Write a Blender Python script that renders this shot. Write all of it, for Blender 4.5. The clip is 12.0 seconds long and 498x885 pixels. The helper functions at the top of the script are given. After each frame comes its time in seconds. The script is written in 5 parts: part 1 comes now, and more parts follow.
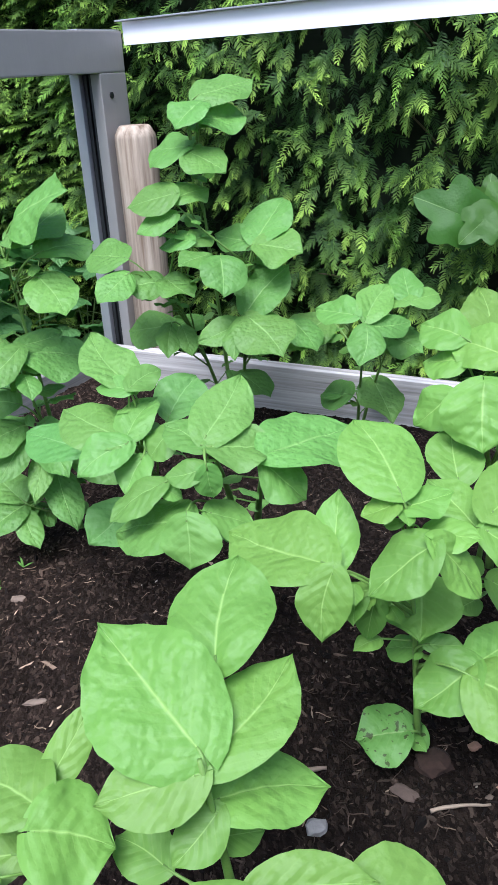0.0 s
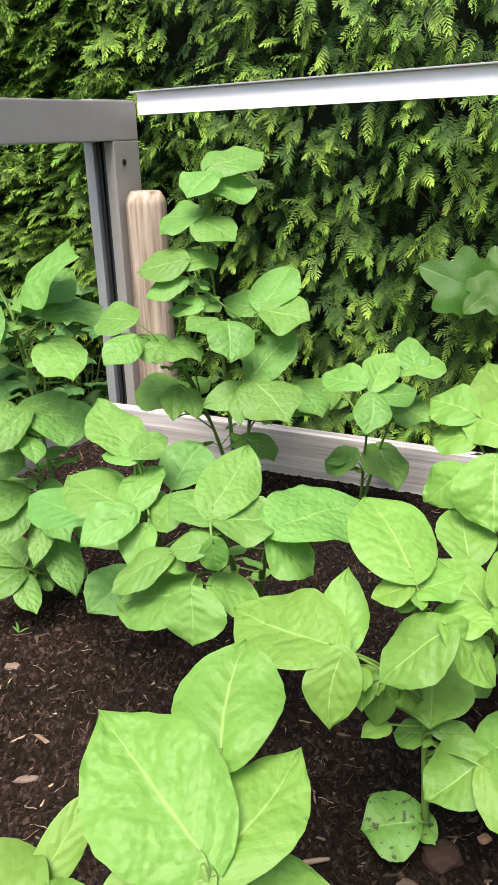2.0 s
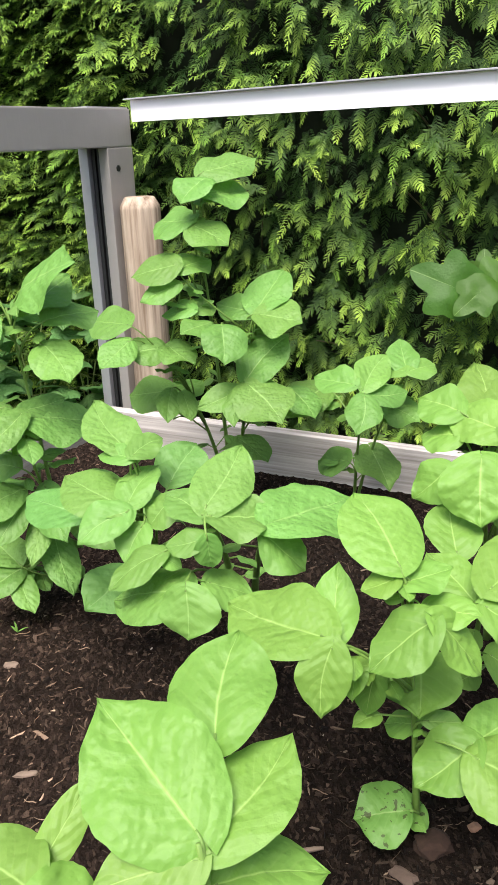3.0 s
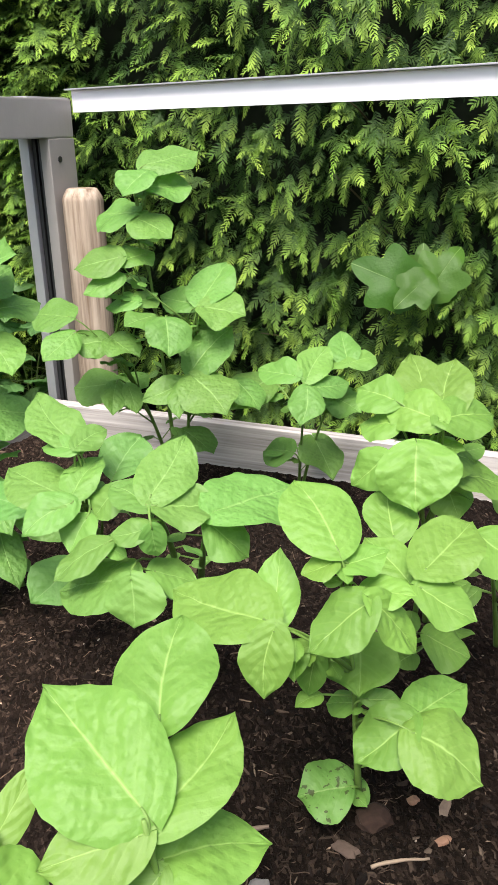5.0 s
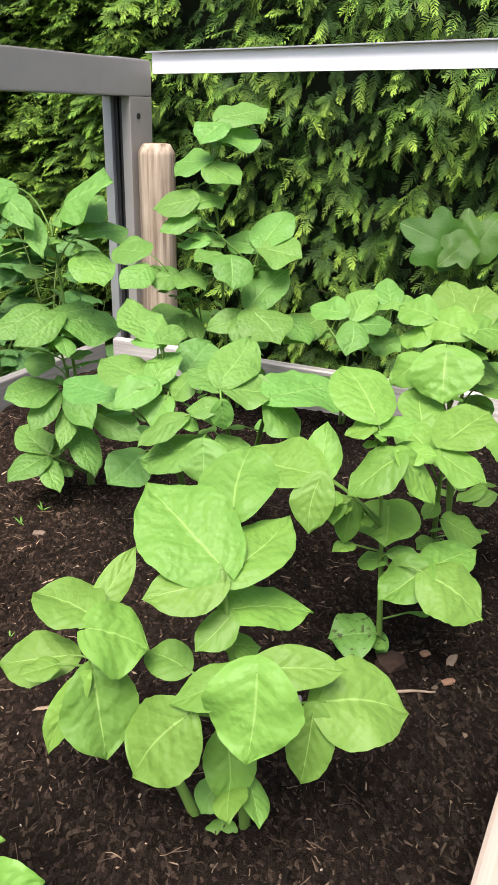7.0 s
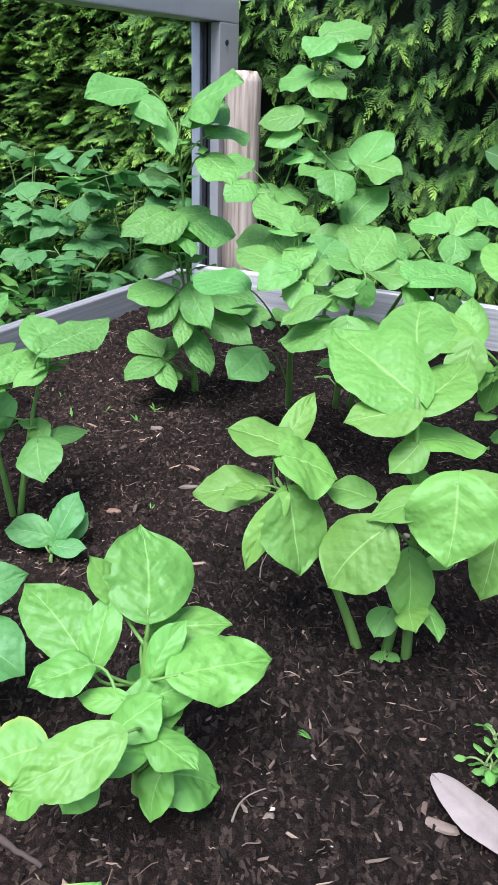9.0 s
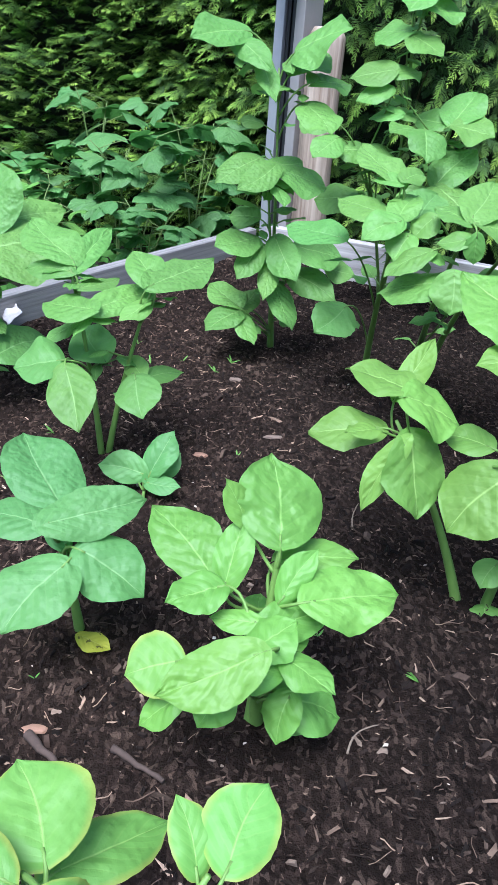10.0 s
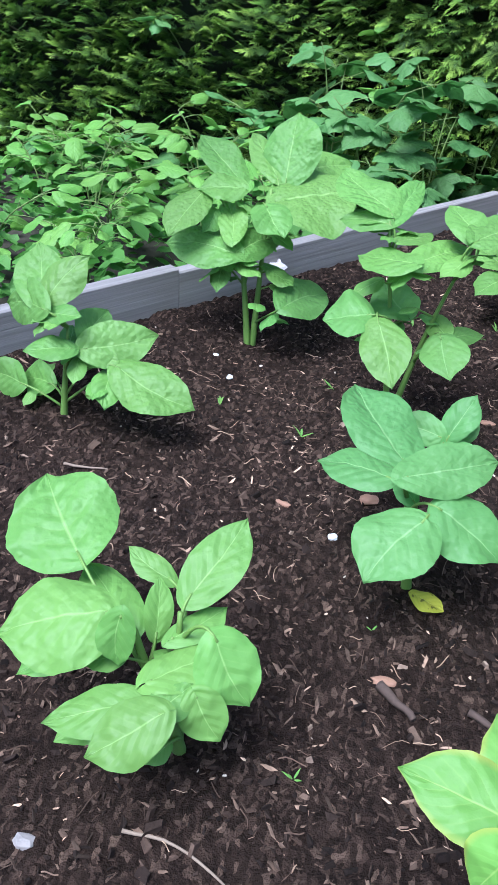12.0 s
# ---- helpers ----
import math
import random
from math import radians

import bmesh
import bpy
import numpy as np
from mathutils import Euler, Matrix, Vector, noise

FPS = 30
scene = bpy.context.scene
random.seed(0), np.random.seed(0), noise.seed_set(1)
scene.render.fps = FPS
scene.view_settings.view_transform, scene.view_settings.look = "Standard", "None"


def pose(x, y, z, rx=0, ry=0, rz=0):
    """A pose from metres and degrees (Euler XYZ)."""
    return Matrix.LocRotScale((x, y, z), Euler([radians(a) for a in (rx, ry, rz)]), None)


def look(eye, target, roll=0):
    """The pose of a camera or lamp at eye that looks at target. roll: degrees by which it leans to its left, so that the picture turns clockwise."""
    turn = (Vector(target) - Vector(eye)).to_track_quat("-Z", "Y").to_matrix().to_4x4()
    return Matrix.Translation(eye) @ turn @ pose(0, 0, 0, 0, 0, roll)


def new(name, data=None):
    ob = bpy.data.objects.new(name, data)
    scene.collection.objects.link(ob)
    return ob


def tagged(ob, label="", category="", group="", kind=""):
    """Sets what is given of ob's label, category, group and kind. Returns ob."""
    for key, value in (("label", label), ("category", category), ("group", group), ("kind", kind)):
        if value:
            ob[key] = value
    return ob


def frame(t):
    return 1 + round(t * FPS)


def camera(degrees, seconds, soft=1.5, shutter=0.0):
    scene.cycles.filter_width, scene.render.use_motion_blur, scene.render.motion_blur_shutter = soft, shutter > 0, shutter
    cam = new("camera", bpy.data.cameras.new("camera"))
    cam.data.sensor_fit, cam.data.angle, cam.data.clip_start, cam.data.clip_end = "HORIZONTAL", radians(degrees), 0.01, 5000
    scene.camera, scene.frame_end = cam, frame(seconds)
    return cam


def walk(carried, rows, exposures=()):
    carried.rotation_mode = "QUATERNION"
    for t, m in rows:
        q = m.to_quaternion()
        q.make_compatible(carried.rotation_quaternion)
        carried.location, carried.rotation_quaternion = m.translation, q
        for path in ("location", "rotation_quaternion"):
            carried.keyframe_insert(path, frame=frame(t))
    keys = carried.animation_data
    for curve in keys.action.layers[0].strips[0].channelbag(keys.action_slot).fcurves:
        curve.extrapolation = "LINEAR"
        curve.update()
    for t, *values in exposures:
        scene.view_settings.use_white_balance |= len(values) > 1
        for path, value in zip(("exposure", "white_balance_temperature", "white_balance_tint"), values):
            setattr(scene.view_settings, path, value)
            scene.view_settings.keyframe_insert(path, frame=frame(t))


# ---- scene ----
cam = camera(35.8, 12.0, 1.3)
PATH = [
    (0, (0.006, 0.21, 0.769), (0.003, 2.006, -0.111), -3.0),
    (0.5, (-0.022, 0.252, 0.811), (-0.082, 2.108, 0.069), -1.3),
    (1, (-0.01, 0.269, 0.795), (-0.031, 2.123, 0.045), -2.2),
    (1.5, (-0.009, 0.241, 0.795), (-0.031, 2.102, 0.064), -1.8),
    (2, (-0.004, 0.23, 0.782), (0.003, 2.084, 0.032), -1.6),
    (2.5, (-0.003, 0.219, 0.78), (0.017, 2.076, 0.037), -1.1),
    (2.7, (0.0, 0.213, 0.784), (0.01, 2.071, 0.044), -1.7),
    (4.5, (-0.011, 0.196, 0.788), (0.08, 2.047, 0.036), -0.8),
    (5, (0.005, 0.188, 0.789), (0.156, 2.032, 0.028), -0.9),
    (5.5, (0.017, 0.172, 0.777), (0.202, 2.0, -0.013), -1.0),
    (6, (0.016, 0.121, 0.772), (0.198, 1.959, 0.005), -0.2),
    (6.5, (-0.007, 0.052, 0.739), (0.114, 1.873, -0.079), 0.8),
    (7, (-0.037, -0.029, 0.741), (0.022, 1.806, -0.053), 1.4),
    (7.2, (-0.053, -0.047, 0.731), (-0.042, 1.788, -0.065), 0.7),
    (8.8, (-0.191, -0.141, 0.643), (-0.151, 1.657, -0.232), 1.4),
    (9, (-0.217, -0.139, 0.632), (-0.199, 1.668, -0.226), 1.9),
    (9.5, (-0.274, -0.144, 0.602), (-0.308, 1.639, -0.302), 3.3),
    (10, (-0.32, -0.156, 0.585), (-0.357, 1.623, -0.329), 4.6),
    (10.5, (-0.387, -0.171, 0.595), (-0.583, 1.606, -0.302), 4.1),
    (11, (-0.441, -0.159, 0.568), (-0.73, 1.574, -0.388), 3.5),
    (11.5, (-0.49, -0.161, 0.557), (-0.83, 1.55, -0.421), 3.9),
    (12, (-0.529, -0.179, 0.548), (-0.926, 1.504, -0.457), 3.7),
]
walk(cam, [(t, look(eye, target, roll)) for t, eye, target, roll in PATH],
     [(0.0, 1.26, 5350, 10), (0.4, 1.48, 6500, 10), (7.2, 1.45, 6500, 10), (8.8, 1.48, 5250, 10), (12.0, 1.52, 5050, 11)])

# ---- light ----
world = bpy.data.worlds.new("world")
scene.world = world
world.use_nodes = True
wn = world.node_tree
sky = wn.nodes.new("ShaderNodeTexSky")
sky.sky_type = 'NISHITA'
sky.sun_disc = False
sky.sun_elevation = radians(62)
sky.sun_rotation = radians(200)
sky.air_density, sky.dust_density, sky.ozone_density = 1.0, 4.0, 1.0
wn.nodes["Background"].inputs[1].default_value = 0.098
wn.links.new(sky.outputs[0], wn.nodes["Background"].inputs[0])
sun = new("sun", bpy.data.lights.new("sun", 'SUN'))
sun.data.energy = 2.75
sun.data.angle = radians(32)
sun.data.color = (1.0, 0.96, 0.90)
sun.matrix_world = look((-1.0, -1.5, 5.0), (0, 1.0, 0))


# ---- materials ----
def nodes_of(name, rough=0.6, spec=0.5):
    m = bpy.data.materials.new(name)
    m.use_nodes = True
    nt = m.node_tree
    b = nt.nodes["Principled BSDF"]
    b.inputs["Roughness"].default_value = rough
    b.inputs["Specular IOR Level"].default_value = spec
    return m, nt, b


def add(nt, kind, **values):
    n = nt.nodes.new(kind)
    for k, v in values.items():
        if k == "op":
            n.operation = v
        elif k == "mode":
            n.data_type = v
        else:
            n.inputs[int(k[1:])].default_value = v
    return n


def math_node(nt, op, a, b=None, clamp=False):
    n = nt.nodes.new("ShaderNodeMath")
    n.operation, n.use_clamp = op, clamp
    for i, v in enumerate((a, b)):
        if v is None:
            continue
        if isinstance(v, (int, float)):
            n.inputs[i].default_value = v
        else:
            nt.links.new(v, n.inputs[i])
    return n.outputs[0]


def ramp(nt, fac, stops):
    n = nt.nodes.new("ShaderNodeValToRGB")
    e = n.color_ramp.elements
    while len(e) < len(stops):
        e.new(0.5)
    for el, (p, c) in zip(e, stops):
        el.position, el.color = p, (*c, 1)
    nt.links.new(fac, n.inputs[0])
    return n.outputs[0]


def mix(nt, fac, a, b, blend='MIX'):
    n = nt.nodes.new("ShaderNodeMix")
    n.data_type, n.blend_type = 'RGBA', blend
    for sock, v in ((n.inputs[0], fac), (n.inputs[6], a), (n.inputs[7], b)):
        if isinstance(v, (int, float)):
            sock.default_value = v
        elif isinstance(v, tuple):
            sock.default_value = (*v, 1)
        else:
            nt.links.new(v, sock)
    return n.outputs[2]


def noise_tex(nt, scale, detail=4, rough=0.6, vec=None, stretch=None):
    n = nt.nodes.new("ShaderNodeTexNoise")
    n.inputs["Scale"].default_value = scale
    n.inputs["Detail"].default_value = detail
    n.inputs["Roughness"].default_value = rough
    if vec is None:
        vec = nt.nodes.new("ShaderNodeTexCoord").outputs["Object"]
    if stretch:
        mp = nt.nodes.new("ShaderNodeMapping")
        mp.inputs["Scale"].default_value = stretch
        nt.links.new(vec, mp.inputs[0])
        vec = mp.outputs[0]
    nt.links.new(vec, n.inputs["Vector"])
    return n.outputs[0]


def bump(nt, bsdf, height, strength, dist):
    n = nt.nodes.new("ShaderNodeBump")
    n.inputs["Strength"].default_value = strength
    n.inputs["Distance"].default_value = dist
    nt.links.new(height, n.inputs["Height"])
    nt.links.new(n.outputs[0], bsdf.inputs["Normal"])
    return n.outputs[0]


def leaf_material(name, dark, light, vein, glow, rough=0.5, margin=None, spots=0.0, net=150.0, crinkle=0.42, side_veins=1.0):
    """Leaf blade: pale midrib and side veins along the blade's own coordinates, mottling, some light let through."""
    m, nt, b = nodes_of(name, rough, 0.30)
    uv_node = nt.nodes.new("ShaderNodeUVMap")
    uv_node.uv_map = "UVMap"
    uv = uv_node.outputs[0]
    sep = nt.nodes.new("ShaderNodeSeparateXYZ")
    nt.links.new(uv, sep.inputs[0])
    s = math_node(nt, 'ABSOLUTE', math_node(nt, 'SUBTRACT', math_node(nt, 'MULTIPLY', sep.outputs[0], 2.0), 1.0))
    t = sep.outputs[1]
    rnd = nt.nodes.new("ShaderNodeObjectInfo").outputs["Random"]
    n1 = noise_tex(nt, 38, 4, 0.6)
    n2 = noise_tex(nt, 260, 3, 0.6)
    soft = math_node(nt, 'MULTIPLY_ADD', n1, 0.6)
    soft.node.inputs[2].default_value = 0.2
    col = mix(nt, soft, dark, light)
    hue = nt.nodes.new("ShaderNodeHueSaturation")
    nt.links.new(math_node(nt, 'MULTIPLY_ADD', rnd, 0.016), hue.inputs["Hue"])
    hue.inputs["Hue"].links[0].from_node.inputs[2].default_value = 0.488
    r2 = math_node(nt, 'FRACT', math_node(nt, 'MULTIPLY', rnd, 7.13))
    val = math_node(nt, 'MULTIPLY_ADD', r2, 0.26)
    val.node.inputs[2].default_value = 0.82
    nt.links.new(val, hue.inputs["Value"])
    nt.links.new(col, hue.inputs["Color"])
    col = hue.outputs[0]
    # midrib tapers towards the tip
    wid = math_node(nt, 'MULTIPLY_ADD', t, -0.030)
    wid.node.inputs[2].default_value = 0.052
    mid = math_node(nt, 'SUBTRACT', 1.0, math_node(nt, 'DIVIDE', s, wid), clamp=True)
    # side veins sweep forward
    warp = math_node(nt, 'MULTIPLY', math_node(nt, 'SUBTRACT', n1, 0.5), 0.10)
    ph = math_node(nt, 'FRACT', math_node(nt, 'MULTIPLY', math_node(nt, 'SUBTRACT', math_node(nt, 'ADD', t, warp), math_node(nt, 'MULTIPLY', s, 0.36)), 5.5))
    tri = math_node(nt, 'ABSOLUTE', math_node(nt, 'SUBTRACT', ph, 0.5))
    lat = math_node(nt, 'SUBTRACT', 1.0, math_node(nt, 'MULTIPLY', tri, 8.0), clamp=True)
    lat = math_node(nt, 'MULTIPLY', lat, math_node(nt, 'SUBTRACT', 1.0, math_node(nt, 'MULTIPLY', s, 0.75)))
    veins = math_node(nt, 'MAXIMUM', math_node(nt, 'MULTIPLY', mid, 0.72), math_node(nt, 'MULTIPLY', lat, 0.13 * side_veins))
    col = mix(nt, veins, col, vein)
    if margin:
        edge = math_node(nt, 'MULTIPLY', math_node(nt, 'SUBTRACT', math_node(nt, 'ADD', s, math_node(nt, 'MULTIPLY', n1, 0.3)), 0.95), 4.0, clamp=True)
        col = mix(nt, math_node(nt, 'MULTIPLY', edge, 0.55), col, margin)
    if spots:
        sp = math_node(nt, 'GREATER_THAN', noise_tex(nt, 120, 2, 0.5), 1 - spots)
        col = mix(nt, math_node(nt, 'MULTIPLY', sp, 0.85), col, (0.035, 0.03, 0.012))
    nt.links.new(col, b.inputs["Base Color"])
    vor = nt.nodes.new("ShaderNodeTexVoronoi")
    vor.feature = 'SMOOTH_F1'
    vor.inputs["Scale"].default_value = net
    nt.links.new(nt.nodes.new("ShaderNodeTexCoord").outputs["Object"], vor.inputs["Vector"])
    field = math_node(nt, 'MULTIPLY', tri, math_node(nt, 'SUBTRACT', 1.0, math_node(nt, 'MULTIPLY', s, 0.6)))
    h = math_node(nt, 'ADD', math_node(nt, 'MULTIPLY', n2, 0.10), math_node(nt, 'MULTIPLY', n1, 0.22))
    h = math_node(nt, 'ADD', h, math_node(nt, 'MULTIPLY', field, 0.34 * side_veins))
    h = math_node(nt, 'SUBTRACT', h, math_node(nt, 'MULTIPLY', vor.outputs["Distance"], crinkle))
    h = math_node(nt, 'SUBTRACT', h, math_node(nt, 'MULTIPLY', mid, 0.07))
    nrm = bump(nt, b, h, 1.0, 0.0030)
    sized = nt.nodes.new("ShaderNodeUVMap")
    sized.uv_map = "Size"
    size_of = nt.nodes.new("ShaderNodeSeparateXYZ")
    nt.links.new(sized.outputs[0], size_of.inputs[0])
    nt.links.new(math_node(nt, 'MULTIPLY', size_of.outputs[0], 0.036), nrm.node.inputs["Distance"])
    tr = nt.nodes.new("ShaderNodeBsdfTranslucent")
    nt.links.new(mix(nt, 0.5, col, glow), tr.inputs[0])
    nt.links.new(nrm, tr.inputs["Normal"])
    mx = nt.nodes.new("ShaderNodeMixShader")
    mx.inputs[0].default_value = 0.34
    nt.links.new(b.outputs[0], mx.inputs[1])
    nt.links.new(tr.outputs[0], mx.inputs[2])
    nt.links.new(mx.outputs[0], nt.nodes["Material Output"].inputs[0])
    return m


LEAF = {
    "r": leaf_material("potato_leaf_light", (0.130, 0.272, 0.043), (0.186, 0.342, 0.066), (0.36, 0.52, 0.15), (0.19, 0.41, 0.05)),
    "m": leaf_material("potato_leaf", (0.116, 0.262, 0.050), (0.172, 0.338, 0.077), (0.31, 0.48, 0.15), (0.17, 0.39, 0.05), crinkle=0.45),
    "l": leaf_material("potato_leaf_deep", (0.100, 0.250, 0.054), (0.155, 0.330, 0.082), (0.26, 0.43, 0.15), (0.15, 0.35, 0.05)),
    "b": leaf_material("potato_leaf_bluish", (0.098, 0.258, 0.066), (0.150, 0.338, 0.098), (0.28, 0.45, 0.18), (0.13, 0.34, 0.07), crinkle=0.45),
    "f": leaf_material("potato_leaf_fresh", (0.128, 0.288, 0.044), (0.184, 0.366, 0.068), (0.32, 0.52, 0.13), (0.19, 0.42, 0.05), 0.46, crinkle=0.48, net=140.0),
    "y": leaf_material("potato_leaf_yellow_edged", (0.128, 0.305, 0.050), (0.180, 0.372, 0.075), (0.35, 0.50, 0.13), (0.23, 0.43, 0.05), margin=(0.44, 0.38, 0.07)),
    "s": leaf_material("potato_leaf_spotted", (0.120, 0.272, 0.050), (0.170, 0.345, 0.072), (0.29, 0.43, 0.15), (0.17, 0.36, 0.05), spots=0.36),
    "yellow": leaf_material("potato_leaf_yellowed", (0.36, 0.38, 0.03), (0.50, 0.50, 0.05), (0.55, 0.55, 0.15), (0.55, 0.50, 0.05), spots=0.36),
    "weed": leaf_material("bramble_leaf", (0.075, 0.185, 0.052), (0.130, 0.280, 0.080), (0.14, 0.28, 0.09), (0.09, 0.28, 0.04), 0.55),
    "weedlight": leaf_material("weed_leaf_light", (0.110, 0.260, 0.045), (0.180, 0.370, 0.070), (0.25, 0.42, 0.12), (0.20, 0.42, 0.05), 0.55),
    "cover": leaf_material("ground_cover_leaf", (0.060, 0.170, 0.030), (0.130, 0.320, 0.055), (0.14, 0.28, 0.09), (0.10, 0.30, 0.04), 0.6),
    "ivy": leaf_material("ivy_leaf", (0.042, 0.125, 0.012), (0.080, 0.200, 0.022), (0.30, 0.48, 0.14), (0.10, 0.28, 0.03), 0.48, crinkle=0.15, side_veins=0.0),
}


def stem_material(name, low, high):
    m, nt, b = nodes_of(name, 0.55, 0.35)
    n = noise_tex(nt, 60, 4, 0.6, stretch=(1, 1, 0.25))
    nt.links.new(mix(nt, n, low, high), b.inputs["Base Color"])
    bump(nt, b, noise_tex(nt, 420, 2), 0.4, 0.001)
    return m


STEM = stem_material("potato_stem", (0.085, 0.150, 0.028), (0.165, 0.285, 0.058))
WEED_STEM = stem_material("weed_stem", (0.09, 0.15, 0.035), (0.20, 0.26, 0.08))
TWIG = stem_material("yew_twig", (0.035, 0.025, 0.015), (0.10, 0.09, 0.03))


def moisture(nt, dry=1.6):
    tc = nt.nodes.new("ShaderNodeTexCoord").outputs["Object"]
    sp = nt.nodes.new("ShaderNodeSeparateXYZ")
    nt.links.new(tc, sp.inputs[0])
    f = math_node(nt, 'ADD', math_node(nt, 'MULTIPLY', sp.outputs[0], -0.85), math_node(nt, 'MULTIPLY', noise_tex(nt, 2.6, 3, 0.55, tc), 1.1))
    return ramp(nt, f, [(0.35, (0.76, 0.69, 0.62)), (0.70, (1.22, 1.08, 0.96)), (1.0, (dry * 1.05, dry * 0.91, dry * 0.79))])


def soil_material():
    m, nt, b = nodes_of("garden_soil", 0.95, 0.05)
    big, mid_n, fine = noise_tex(nt, 5, 4, 0.6), noise_tex(nt, 55, 5, 0.7), noise_tex(nt, 420, 3, 0.7)
    col = ramp(nt, mid_n, [(0.30, (0.0045, 0.0036, 0.0032)), (0.50, (0.014, 0.0105, 0.0092)), (0.72, (0.042, 0.031, 0.026))])
    col = mix(nt, big, col, mix(nt, 0.5, col, (0.018, 0.0125, 0.0105)))
    cell = nt.nodes.new("ShaderNodeTexVoronoi")
    cell.inputs["Scale"].default_value = 240
    stretch = nt.nodes.new("ShaderNodeMapping")
    stretch.inputs["Scale"].default_value = (1.0, 0.45, 1.0)
    stretch.inputs["Rotation"].default_value = (0, 0, 0.6)
    wob = nt.nodes.new("ShaderNodeVectorMath")
    wob.operation = 'MULTIPLY_ADD'
    wob.inputs[1].default_value = (0.02, 0.02, 0.02)
    nz = nt.nodes.new("ShaderNodeTexNoise")
    nz.inputs["Scale"].default_value = 40
    tc = nt.nodes.new("ShaderNodeTexCoord").outputs["Object"]
    nt.links.new(tc, nz.inputs["Vector"])
    nt.links.new(nz.outputs["Color"], wob.inputs[0])
    nt.links.new(tc, wob.inputs[2])
    nt.links.new(wob.outputs[0], stretch.inputs[0])
    nt.links.new(stretch.outputs[0], cell.inputs["Vector"])
    gs = nt.nodes.new("ShaderNodeSeparateXYZ")
    nt.links.new(cell.outputs["Color"], gs.inputs[0])
    grain = ramp(nt, gs.outputs[0], [(0.0, (0.004, 0.0032, 0.003)), (0.55, (0.013, 0.0098, 0.0088)), (0.85, (0.034, 0.0255, 0.022)), (1.0, (0.085, 0.065, 0.054))])
    col = mix(nt, 0.6, col, grain)
    dry = moisture(nt, 1.7)
    col = mix(nt, 1.0, col, dry, 'MULTIPLY')
    fleck = math_node(nt, 'GREATER_THAN', fine, 0.66)
    col = mix(nt, math_node(nt, 'MULTIPLY', fleck, 0.55), col, (0.060, 0.045, 0.037))
    nt.links.new(col, b.inputs["Base Color"])
    bump(nt, b, math_node(nt, 'ADD', math_node(nt, 'ADD', mid_n, math_node(nt, 'MULTIPLY', gs.outputs[1], 0.35)), math_node(nt, 'MULTIPLY', fine, 0.45)), 1.0, 0.012)
    return m


def litter_material(name, stops, dry=1.7):
    m, nt, b = nodes_of(name, 0.9, 0.12)
    rnd = nt.nodes.new("ShaderNodeNewGeometry").outputs["Random Per Island"]
    col = ramp(nt, rnd, stops)
    n = noise_tex(nt, 180, 3, 0.6)
    nt.links.new(mix(nt, 1.0, mix(nt, 0.55, col, n, 'OVERLAY'), moisture(nt, dry), 'MULTIPLY'), b.inputs["Base Color"])
    bump(nt, b, n, 0.6, 0.002)
    return m


SOIL = soil_material()
CRUMB = litter_material("soil_crumbs", [(0.0, (0.005, 0.004, 0.0036)), (0.45, (0.012, 0.009, 0.008)), (0.8, (0.026, 0.019, 0.016)), (0.975, (0.060, 0.046, 0.038)), (1.0, (0.15, 0.125, 0.105))])
BARK = litter_material("bark_litter", [(0.0, (0.008, 0.0062, 0.0052)), (0.45, (0.024, 0.0184, 0.0152)), (0.75, (0.062, 0.047, 0.038)), (0.93, (0.130, 0.100, 0.080)), (1.0, (0.25, 0.20, 0.16))], 2.3)


def wood_material(name, dark, light, along, rough=0.75, stain=0.5, fine=70, contrast=1.7):
    m, nt, b = nodes_of(name, rough, 0.3)
    obj = nt.nodes.new("ShaderNodeTexCoord").outputs["Object"]
    st = [fine, fine, fine]
    st[along] = 2.2
    g = noise_tex(nt, 1.0, 5, 0.62, obj, tuple(st))
    blot = noise_tex(nt, 9, 4, 0.6, obj)
    gg = math_node(nt, 'ADD', math_node(nt, 'MULTIPLY', math_node(nt, 'SUBTRACT', g, 0.5), contrast), 0.5, clamp=True)
    col = mix(nt, gg, dark, light)
    col = mix(nt, math_node(nt, 'MULTIPLY', blot, stain), col, mix(nt, 0.5, dark, col))
    nt.links.new(col, b.inputs["Base Color"])
    bump(nt, b, g, 0.5, 0.0012)
    return m


BOARD_PALE = wood_material("pale_board_wood", (0.22, 0.195, 0.18), (0.60, 0.55, 0.53), 0, fine=110, contrast=2.4)
BOARD_GREY = wood_material("weathered_board_wood", (0.17, 0.155, 0.15), (0.42, 0.39, 0.375), 0, fine=150)
BOARD_DARK = wood_material("grooved_board_wood", (0.16, 0.144, 0.136), (0.375, 0.345, 0.33), 0, fine=150)
PLANK_WARM = wood_material("planed_plank_wood", (0.27, 0.205, 0.165), (0.43, 0.355, 0.30), 0, fine=150)
POST_WOOD = wood_material("round_post_wood", (0.15, 0.100, 0.066), (0.54, 0.44, 0.35), 2, stain=1.0, fine=52, contrast=3.4)


